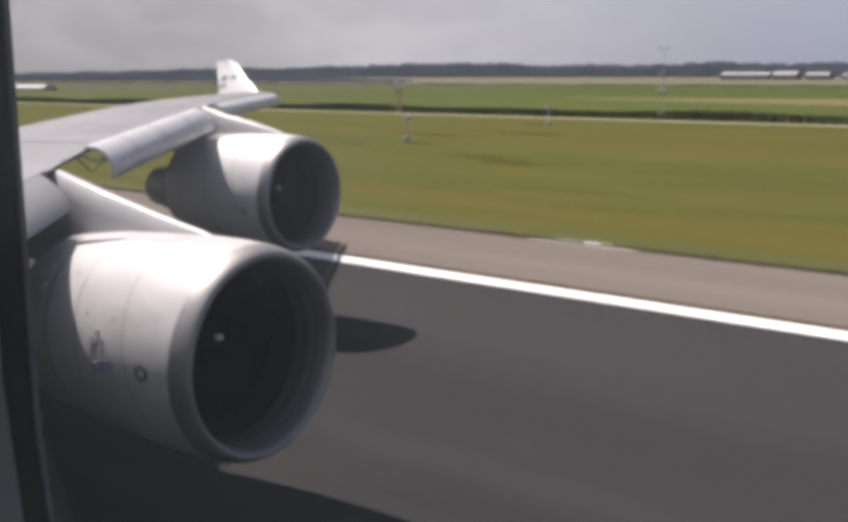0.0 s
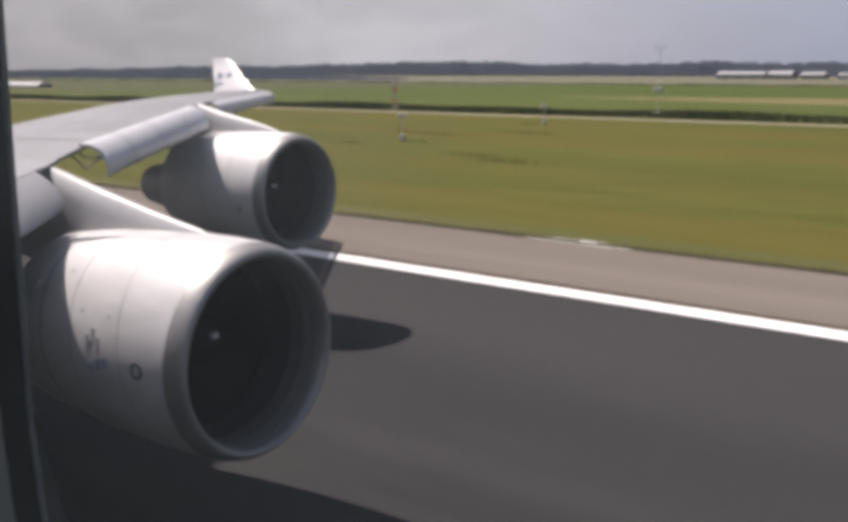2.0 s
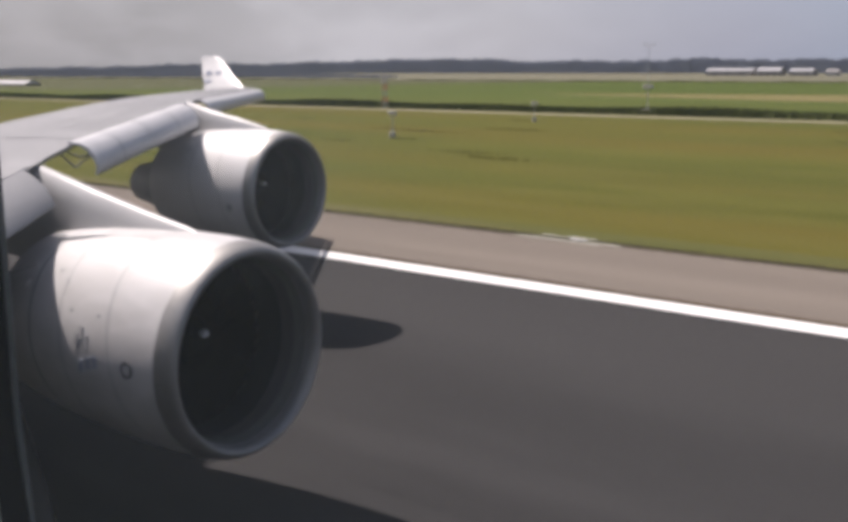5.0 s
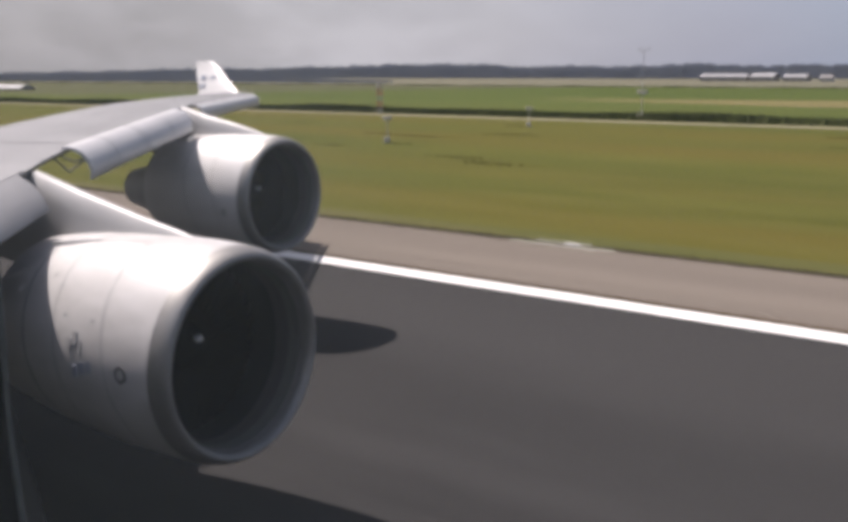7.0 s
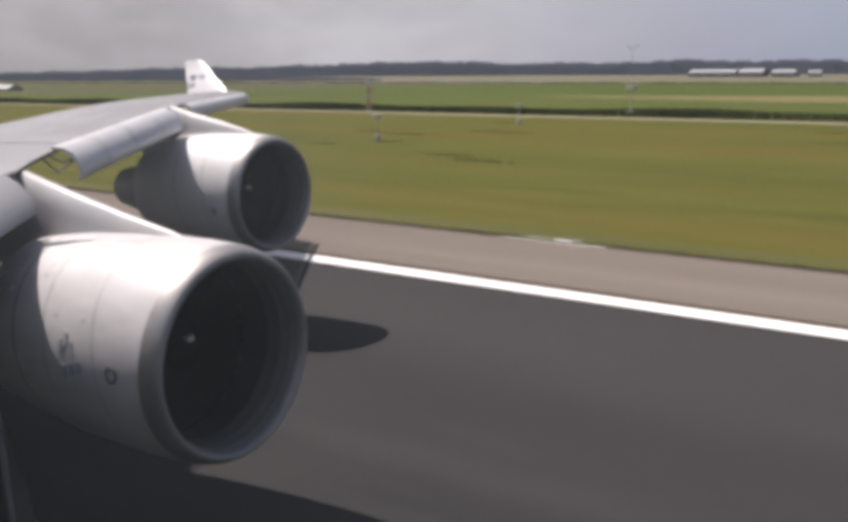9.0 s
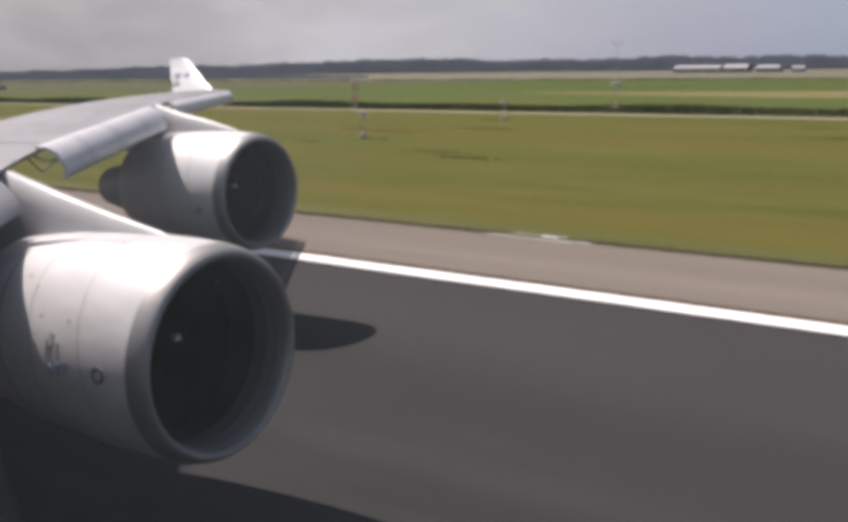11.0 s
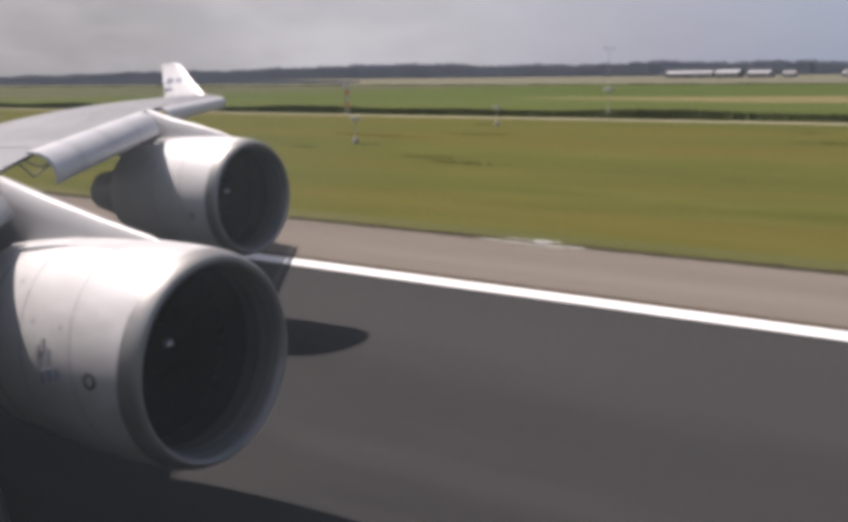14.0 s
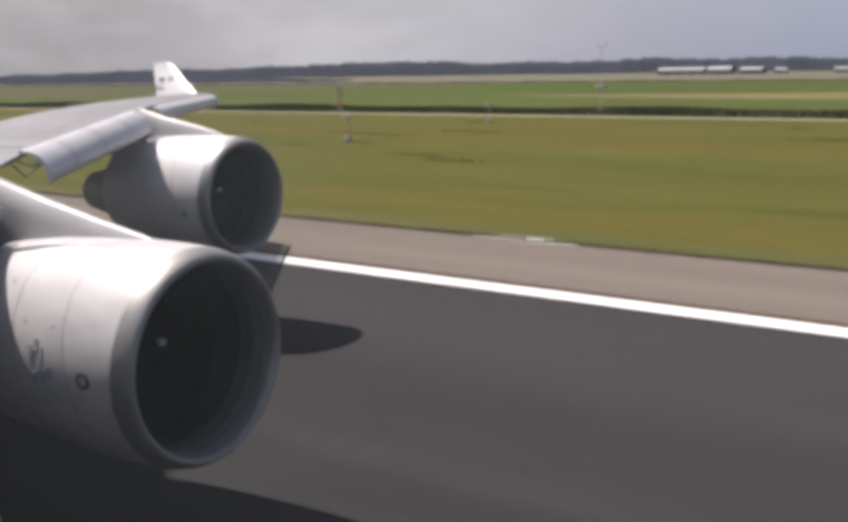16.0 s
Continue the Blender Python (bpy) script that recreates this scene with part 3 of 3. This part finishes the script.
    for x0, wide in ((-1.08, 0.007), (-2.115, 0.007), (-2.855, 0.016))[:3 if bars else 2]:
        rings = []
        for k in range(73):
            a = radians(-90 + 5 * k)
            x = x0 - 0.2 * 1.49 * math.sin(a) - 0.04 * max(0.0, math.sin(a)) ** 8
            rim = Vector((0, -math.cos(a), math.sin(a)))
            hi, lo = rim * (cowl_r(x) + 0.003), rim * (cowl_r(x) - 0.012)
            along = Vector((wide, 0, 0))
            rings.append([hi + along + Vector((x, 0, 0)), hi - along + Vector((x, 0, 0)), lo - along + Vector((x, 0, 0)), lo + along + Vector((x, 0, 0))])
        part("cowl_seam", loft(rings), SEAM_DARK, cowl, smooth=0)
    # The joint along the crown between the two round ones.
    rings = []
    for x in (-1.44, -1.8, -2.2, -2.57):
        a, r = radians(80.3 + 2.6 * x), cowl_r(x)
        foot, side = Vector((x, -r * math.cos(a), r * math.sin(a))), Vector((0, math.sin(a), math.cos(a))) * 0.008
        up = foot.copy()
        up.x = 0
        up = up.normalized() * 0.004
        rings.append([foot + side + up, foot - side + up, foot - side - up * 3, foot + side - up * 3])
    part("cowl_joint", loft(rings), SEAM_DARK, cowl, smooth=0)
    # Round dark stencil, small fasteners and a strake on the side towards the cabin.
    ring = revolve([(-0.01, 0.07), (0.01, 0.07), (0.01, 0.112), (-0.01, 0.112)], 24, closed=True)
    stencil = part("stencil", ring, MARK_DARK, cowl, "small round dark stencil", 0)
    ang = radians(stencil_at)
    stencil.matrix_basis = Matrix.Translation((-0.75, -1.515 * math.cos(ang), 1.515 * math.sin(ang))) @ pose(0, 0, 0, 0, 0, -90) @ pose(0, 0, 0, 0, -stencil_at, 0) @ Matrix.Scale(stencil_size, 4)
    for x, a in ((-2.57, 43.7), (-2.29, 37.7), (-1.97, 23.1), (-1.39, 22.9)):
        f = part("fastener", revolve([(0.0, 0.028), (0.004, 0.0281), (0.005, 0.002)], 10), SEAM_DARK, cowl, smooth=0)
        f.matrix_basis = Matrix.Translation((x, -cowl_r(x) * math.cos(radians(a)), cowl_r(x) * math.sin(radians(a)))) @ pose(0, 0, 0, 0, 0, -90) @ pose(0, 0, 0, 0, -a, 0)
    for x, deg, wide in ((-1.33, 0, 0.1), (-1.47, -1.5, 0.1), (-1.62, -3.5, 0.1), (-1.53, 9, 0.07), (-1.64, 13, 0.08), (-1.74, 9.5, 0.06))[:bars]:
        rings = []
        for d in (deg - 3.2, deg + 3.2):
            c, t = -math.cos(radians(d)), math.sin(radians(d))
            rings.append([(x, 1.519 * c, 1.519 * t), (x - wide, 1.519 * c, 1.519 * t), (x - wide, 1.5 * c, 1.5 * t), (x, 1.5 * c, 1.5 * t)])
        part("marking_bar", loft(rings), MARK_BLUE if deg < 5 else MARK_FAINT, cowl, "blue marking bar" if deg < 5 else "faint grey marking", 0)
    rings = []
    for x, deg, h in ((-2.4, 75.5, 0.0), (-2.6, 73, 0.02), (-2.9, 69.5, 0.04), (-3.3, 67.5, 0.05)):
        a = radians(deg)
        nrm, tan = Vector((0, -math.cos(a), math.sin(a))), Vector((0, math.sin(a), math.cos(a)))
        foot = Vector((x, 0, 0)) + nrm * (cowl_r(x) - 0.02)
        rings.append([foot + tan * 0.03, foot + nrm * (h + 0.03) + tan * 0.012, foot + nrm * (h + 0.03) - tan * 0.012, foot - tan * 0.03])
    part("strake", loft(rings), PAINT_WHITE, cowl, "", 0)
    # White bars behind the last seam stand in for pale rim highlights.
    for x0, a0, x1, a1, thick in ((-3.84, 38.5, -3.26, 46, 0.022), (-3.24, 31.5, -3.18, 35, 0.03)):
        ends = [Vector((x, -math.cos(radians(a)) * (cowl_r(x) + 0.004), math.sin(radians(a)) * (cowl_r(x) + 0.004))) for x, a in ((x0, a0), (x1, a1))]
        part("pale_bar", rod(ends[0], ends[1], thick), PAINT_WHITE, cowl, "pale bar on the aft cowl")
    return cowl


ENGINE_IN, ENGINE_OUT = (-9.75, 11.7, 2.31), (-17.87, 20.38, 3.10)
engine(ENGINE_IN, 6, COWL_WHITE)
engine(ENGINE_OUT, 0, COWL_LIFTED, size=0.975, stencil_at=-12.5, stencil_size=0.8)


def pylon(y, crest, low, name="pylon"):
    """Strut between wing and engine: narrow rounded crest, sides that spread downwards."""
    rings = []
    for (x, z, w), b in zip(crest, low):
        half = [(1.38, b - z), (1.42, 0.55 * (b - z)), (1.38, -w * 2.5), (1.14, -w * 1.4), (0.72, -w * 0.55), (0.26, -w * 0.14)]
        rings.append([(x, y - w * a, z + c) for a, c in half] + [(x, y + w * a, z + c) for a, c in half[::-1]])
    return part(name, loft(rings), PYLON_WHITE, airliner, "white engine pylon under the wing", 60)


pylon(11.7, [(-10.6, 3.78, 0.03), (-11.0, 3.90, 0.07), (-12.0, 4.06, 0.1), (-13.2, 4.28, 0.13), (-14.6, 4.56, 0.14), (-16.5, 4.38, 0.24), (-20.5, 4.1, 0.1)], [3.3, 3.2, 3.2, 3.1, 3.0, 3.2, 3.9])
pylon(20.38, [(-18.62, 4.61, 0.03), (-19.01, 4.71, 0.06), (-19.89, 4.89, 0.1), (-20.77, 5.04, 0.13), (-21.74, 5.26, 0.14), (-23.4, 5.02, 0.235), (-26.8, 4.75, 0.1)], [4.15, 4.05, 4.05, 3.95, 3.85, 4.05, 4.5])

# Fuselage shell with one cabin window, closed at both ends.
BODY_Z, BODY_R = 5.2, 3.25
WIN_X0, WIN_X1, WIN_Z0, WIN_Z1 = -0.42, 0.16, 5.64, 6.28


def fuselage():
    a0 = math.asin((WIN_Z0 - BODY_Z) / BODY_R)
    a1 = math.asin((WIN_Z1 - BODY_Z) / BODY_R)
    angles = [a0 + (a1 - a0) * i / 4 for i in range(5)] + [a1 + (2 * math.pi - (a1 - a0)) * i / 44 for i in range(1, 44)]
    # Unseen nose and tail lengthen the shell to block sky from the cowls.
    xs = [-46, -42, -36, -28, -20, -12, -6, -3, WIN_X0, WIN_X1, 3, 8, 14, 18, 21, 23, 24.2]
    full = [(-46, 0.08), (-42, 0.3), (-36, 0.62), (-28, 0.9), (-20, 1.0), (14, 1.0), (18, 0.93), (21, 0.75), (23, 0.48), (24.2, 0.12)]
    lift = [(-46, 1.9), (-36, 1.0), (-28, 0.3), (-20, 0.0), (14, 0.0), (21, -0.3), (24.2, -0.9)]
    bm = bmesh.new()
    skins = []
    for r in (BODY_R, BODY_R - 0.08):
        grid = [[bm.verts.new((x, r * table(x, full) * math.cos(a), BODY_Z + table(x, lift) + r * table(x, full) * math.sin(a))) for a in angles] for x in xs]
        n = len(angles)
        for i in range(len(xs) - 1):
            for j in range(n):
                if xs[i] == WIN_X0 and j < 4:
                    continue
                k = (j + 1) % n
                bm.faces.new((grid[i][j], grid[i][k], grid[i + 1][k], grid[i + 1][j]))
        skins.append(grid)
    for i in (0, -1):
        bm.faces.new(skins[0][i])
        bm.faces.new(skins[1][i][::-1])
    return part("fuselage", bm, BODY_WHITE, airliner, "white fuselage side with a cabin window")


body = fuselage()


def rounded(x0, x1, z0, z1, r, y, steps=6):
    pts = []
    for cx, cz, a in ((x1 - r, z1 - r, 0), (x0 + r, z1 - r, 90), (x0 + r, z0 + r, 180), (x1 - r, z0 + r, 270)):
        for i in range(steps + 1):
            t = radians(a + 90 * i / steps)
            pts.append((cx + r * math.cos(t), y, cz + r * math.sin(t)))
    return pts


# Window surround: dark reveal, pale inner trim, rubber seal and pane.
OUT_Y, MID_Y = 3.125, 3.06
opening = (-0.3149, 0.11, 5.72, 6.20, 0.16)
outer = (WIN_X0 - 0.02, WIN_X1 + 0.02, WIN_Z0 - 0.03, WIN_Z1 + 0.03, 0.02)
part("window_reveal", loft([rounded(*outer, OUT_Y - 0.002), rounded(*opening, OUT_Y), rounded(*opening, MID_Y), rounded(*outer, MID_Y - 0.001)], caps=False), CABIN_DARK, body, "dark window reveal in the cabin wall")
inset = (opening[0] + 0.0009, opening[1] - 0.0009, opening[2] + 0.0009, opening[3] - 0.0009, 0.159)
part("window_seal", loft([rounded(*opening, OUT_Y), rounded(*inset, OUT_Y), rounded(*inset, OUT_Y - 0.002), rounded(*opening, OUT_Y - 0.002)], caps=False), SEAL_GREY, body, "grey rubber window seal")
trim = (-0.1895, 0.1, 5.82, 6.16, 0.12)
part("window_trim", loft([rounded(*outer, MID_Y - 0.006), rounded(*trim, MID_Y - 0.012), rounded(*trim, MID_Y - 0.03), rounded(*outer, MID_Y - 0.05)], caps=False), TRIM_GREY, body, "pale grey plastic window trim")
pane_bm = bmesh.new()
pane_bm.faces.new([pane_bm.verts.new(p) for p in rounded(*opening, MID_Y + 0.01)])
pane = part("window_pane", pane_bm, PANE, body, "clear window pane with a thin pale film", 0)
pane.visible_shadow = False


# Main gear on which the airliner stands.
def gear(x, y):
    leg = part("landing_gear_leg", rod((x, y, 0.3), (x, y, 2.6), 0.14), STRUT_STEEL, airliner)
    for dx in (-0.75, 0.75):
        part("axle", rod((x + dx, y - 0.5, 0.34), (x + dx, y + 0.5, 0.34), 0.08), STRUT_STEEL, leg)
        for dy in (-0.5, 0.5):
            t = part("tyre", revolve([(-0.2, 0.35), (-0.22, 0.52), (-0.12, 0.61), (0.12, 0.61), (0.22, 0.52), (0.2, 0.35)], 24, True), TYRE, leg)
            t.matrix_basis = Matrix.Translation((x + dx, y + dy, 0.33)) @ pose(0, 0, 0, 0, 0, 90)
    part("bogie_beam", rod((x - 0.8, y, 0.34), (x + 0.8, y, 0.34), 0.12), STRUT_STEEL, leg)


for gx, gy in ((-18.0, 1.9), (-18.0, -1.9), (2.0, 0.0)):
    gear(gx, gy)


# Blue lettering on the winglet and cowls, as plain bars.
def winglet_point(x, z):
    y = table(z, [(5.30, 30.28), (5.45, 30.35), (5.94, 30.69), (6.45, 31.03), (6.73, 31.15)])
    return Vector((x, y, z))


for x0, x1, z0, z1 in ((-33.28, -33.15, 5.88, 6.08), (-33.07, -32.94, 5.88, 6.06), (-32.68, -32.56, 5.9, 6.08), (-32.5, -32.37, 5.9, 6.06), (-33.17, -33.0, 5.61, 5.71), (-32.96, -32.76, 5.61, 5.71)):
    rings = []
    for z in (z0, z1):
        a, b = winglet_point(x0, z), winglet_point(x1, z)
        rings.append([a + Vector((0, -0.082, 0)), b + Vector((0, -0.082, 0)), b, a])
    part("marking_bar", loft(rings), MARK_BLUE, WL, "blue marking bar", 0)

# Skin joints along the wing, barely proud of it.
def top_of_wing(y, u):
    p, c = le_point(y), table(y, CHORD)
    w = table(u, [(0.0, 0.0), (0.02, 0.006), (0.07, 0.012), (0.16, 0.0165), (0.3, 0.0175), (0.45, 0.013), (0.65, 0.0), (0.85, -0.024), (1.0, -0.045)])
    return Vector((p.x - c * u, y, p.z + c * ((w * table(y, CROWN) if 0 < w else w) - u * table(y, TWIST))))


def skin_joint(pts, wide=0.008):
    rings = []
    for p, q in zip(pts, pts[1:] + [pts[-1] * 2 - pts[-2]]):
        side = (q - p).cross(Vector((0, 0, 1))).normalized() * wide
        rings.append([p + side, p - side, p - side - Vector((0, 0, 0.02)), p + side - Vector((0, 0, 0.02))])
        rings[-1] = [v + Vector((0, 0, 0.004)) for v in rings[-1]]
    part("skin_joint", loft(rings), JOINT_GREY, wing, smooth=0)


for u in (0.12, 0.3):
    skin_joint([top_of_wing(y, u) for y in (4, 8, 11, 12.3, 15, 18, 20, 22, 24, 26, 28, 29.6)])
for y in (13.4, 19.0, 26.5):
    skin_joint([top_of_wing(y, u) for u in (0.03, 0.07, 0.16, 0.3)], 0.006)
# Bright polished access panels.
for y, u in ((17.2, 0.17), (14.5, 0.2), (22.5, 0.2)):
    rings = []
    for du in (0.0, 0.05):
        a, b = top_of_wing(y, u + du), top_of_wing(y + 1.1, u + du)
        rings.append([a + Vector((0, 0, 0.006)), b + Vector((0, 0, 0.006)), b - Vector((0, 0, 0.01)), a - Vector((0, 0, 0.01))])
    part("access_panel", loft(rings), PANEL_GREY, wing, smooth=0)


# ---- beyond the runway ----
def barn(x0, x1, y, deep, eaves, ridge, tilt=0.0):
    """Long low barn: walls, pitched pale roof, door openings."""
    at = Vector(((x0 + x1) / 2, y, 2.65 if y > 1000 else 0))
    w, d = (x1 - x0) / 2, deep / 2
    thing = empty("barn", "long low barn with a pale sheet roof before the trees", "barn", at, "barns at the wood")
    part("wall", box(-w, w, -d, d, -0.2, eaves), WALL_DULL, thing, smooth=0)
    over = 0.6
    sec = [(-d - over, eaves - 0.2), (0, ridge), (d + over, eaves - 0.2), (d + over, eaves), (0, ridge + 0.25), (-d - over, eaves)]
    part("roof", loft([[(x, a, b) for a, b in sec] for x in (-w - over, w + over)]), ROOF_PALE, thing, "pale sheet metal roof", 0)
    for k in range(3):
        x = -w * 0.6 + k * w * 0.6
        part("door", box(x - 2, x + 2, -d - 0.08, -d + 0.02, 0, eaves * 0.75), STRUT_STEEL, thing, smooth=0)
    return thing


barn(-465, -411, 1128.61, 24, 5.0, 8.2)
barn(-405, -379, 1123.35, 22, 5.0, 8.8)
barn(-369.5, -345.3, 1125.46, 20, 4.6, 7.6)


def farmhouse(x, y, wide, high):
    """Small white house with a dark pitched roof, a door and two windows."""
    thing = empty("farmhouse", "small white farmhouse with a dark pitched roof before the trees", "house", (x, y, 2.4), "farmhouses at the wood")
    w, d = wide / 2, 4.0
    part("wall", box(-w, w, -d, d, -0.3, high), ROOF_PALE, thing, "white plastered wall", 0)
    sec = [(-d - 0.4, high), (d + 0.4, high), (d + 0.4, high + 0.2), (0, high + 3.0), (-d - 0.4, high + 0.2)]
    part("roof", loft([[(a, b, c) for b, c in sec] for a in (-w - 0.3, w + 0.3)]), WALL_DULL, thing, "dark tiled roof", 0)
    part("door", box(-0.5, 0.5, -d - 0.05, -d + 0.05, 0, 2.1), STRUT_STEEL, thing, smooth=0)
    for a in (-w * 0.6, w * 0.6):
        part("window", box(a - 0.6, a + 0.6, -d - 0.04, -d + 0.04, 1.0, 2.3), STRUT_STEEL, thing, smooth=0)


farmhouse(-322, 1112, 13, 4.2)
farmhouse(-262, 1118, 15, 4.0)


def shed(x0, x1, y, deep, wall_top, top):
    """Long low shed: wall darkened for the shadow under the roof, white flat-pitched roof."""
    thing = empty("shed", "long low shed with a white roof on the far grass", "shed", ((x0 + x1) / 2, y, 0))
    w, d = (x1 - x0) / 2, deep / 2
    part("wall", box(-w, w, -d, d, -0.1, wall_top), REED, thing, "wall darkened for the shadow under the roof", 0)
    sec = [(-d - 0.4, wall_top), (d + 0.4, wall_top), (d + 0.4, wall_top + 0.2), (0.8, top), (-0.8, top), (-d - 0.4, wall_top + 0.2)]
    part("roof", loft([[(x, a, b) for a, b in sec] for x in (-w - 0.3, w + 0.3)]), ROOF_PALE, thing, "white sheet roof", 0)


shed(-483, -451.5, 272, 8, 0.7, 2.7)


def marker_mast(x, y):
    """Short square lattice mast in red and white bands."""
    thing = empty("marker_mast", "red and white banded lattice mast on the grass", "mast", (x, y, 0))
    w = 0.34
    for k in range(5):
        z0, z1 = k * 1.05, (k + 1) * 1.05
        bm = bmesh.new()
        corners = [(-w, -w), (w, -w), (w, w), (-w, w)]
        for (a, b), (c, d) in zip(corners, corners[1:] + corners[:1]):
            rod((a, b, z0), (a, b, z1), 0.05, steps=6, bm=bm)
            rod((a, b, z0), (c, d, z1), 0.03, steps=6, bm=bm)
            rod((a, b, z1), (c, d, z1), 0.035, steps=6, bm=bm)
        part("mast_section", bm, MAST_WHITE if k % 2 == 0 else MAST_RED, thing, "white band" if k % 2 == 0 else "red band", 0)
    part("mast_board", box(-0.5, 0.5, -0.38, -0.33, 4.2, 5.2, 0.02), MAST_WHITE, thing, "pale board at the mast top")


marker_mast(-116.55, 140.14)


def weather_mast(x, y):
    """Thin tall mast with small pale boxes."""
    thing = empty("weather_mast", "thin grey weather mast with pale instrument boxes", "mast", (x, y, 0))
    part("pole", rod((0, 0, 0), (0, 0, 10.6), 0.07, 0.04), MAST_GREY, thing)
    part("instrument_box", box(-0.75, 0.75, -0.3, 0.3, 3.9, 4.5, 0.04), MAST_WHITE, thing, "pale instrument box")
    part("base_box", box(-0.9, 0.9, -0.5, 0.5, 0, 0.9, 0.05), MAST_WHITE, thing, "pale base cabinet")
    part("cross_arm", rod((-0.8, 0, 10.2), (0.8, 0, 10.2), 0.04), MAST_GREY, thing)
    for dx in (-0.8, 0.8):
        part("sensor", rod((dx, 0, 10.2), (dx, 0, 10.8), 0.09, 0.05), MAST_GREY, thing)


weather_mast(-67.41, 143.18)


def marker_post(x, y):
    thing = empty("marker_post", "small white marker post in the grass", "post", (x, y, 0), "marker posts")
    part("post", rod((0, 0, 0), (0, 0, 2.4), 0.06), MAST_WHITE, thing)
    part("foot_box", box(-0.26, 0.26, -0.2, 0.2, 0, 0.6, 0.04), MAST_WHITE, thing)
    part("top_board", box(-0.55, 0.55, -0.04, 0.04, 2.2, 2.6, 0.02), MAST_WHITE, thing)


marker_post(-69.3, 114.31)
marker_post(-62.9, 78.1)


def weeds(name, count, near, far, high, mat, label, seed):
    """Tussocks of longer grass, scattered in low long patches between two distances."""
    rng = np.random.default_rng(seed)
    vs, fs, at = [], [], 0
    for _ in range(count):
        px, py, wide = rng.uniform(-150, 20), rng.uniform(near, far), rng.uniform(0.4, 1.7)
        n = int(110 * wide)
        for x, y, h, a in zip(px + rng.normal(0, wide * 1.6, n), py + rng.normal(0, wide * 0.45, n), high * rng.uniform(0.3, 1.0, n), rng.uniform(0, 6.28, n)):
            dx, dy = 0.07 * math.cos(a), 0.07 * math.sin(a)
            vs += [(x - dx, y - dy, 0), (x + dx, y + dy, 0), (x - dy, y + dx, 0), (x + dy * 2, y - dx * 2, h)]
            fs += [(at, at + 1, at + 3), (at + 1, at + 2, at + 3), (at + 2, at, at + 3)]
            at += 4
    me = bpy.data.meshes.new(name)
    me.from_pydata(vs, [], fs)
    me.materials.append(mat)
    tagged(new(name, me), label, "weeds", "", "stuff")


weeds("weed_patch", 14, 38.5, 54, 0.04, TUSSOCK, "scattered green tussocks in the mown grass near the paving", 12)
weeds("weed_clump", 16, 58, 118, 0.16, WEED_DARK, "small dark brown weed clumps out in the mown grass", 31)
scatter_blades("verge_fringe", -78.75, 12.6, 35.71, 36.55, 5000, 0.08, 0.06, VERGE, "uneven fringe of dry grass at the paving edge", "grass fringe", 21)


def drain_slab(x, y):
    """Cracked pale concrete pads round a drain at the paving edge."""
    thing = empty("concrete_apron", "cracked pale concrete apron round a drain at the paving edge", "concrete", (x, y, 0))
    rng = random.Random(5)
    spots = ((-1.75, 0.2, 0.9, 0.4), (-0.75, 0.55, 1.2, 0.75), (0.45, 0.6, 1.3, 0.8), (1.5, 0.4, 0.95, 0.6), (2.15, 0.15, 0.6, 0.3), (-0.6, 0.0, 1.5, 0.3), (0.95, -0.02, 1.6, 0.3))
    for cx, cy, w, d in spots:
        bm = box(cx - w / 2, cx + w / 2 - 0.04, cy - d / 2, cy + d / 2 - 0.06, -0.05, 0.03 + rng.uniform(0, 0.02), 0.015)
        part("slab", bm, CONCRETE, thing, smooth=0)
    part("drain_grate", box(0.1, 0.8, 0.3, 0.55, -0.05, 0.065, 0.01), MAST_GREY, thing, "grey drain grate", 0)


drain_slab(-19, 35.63)
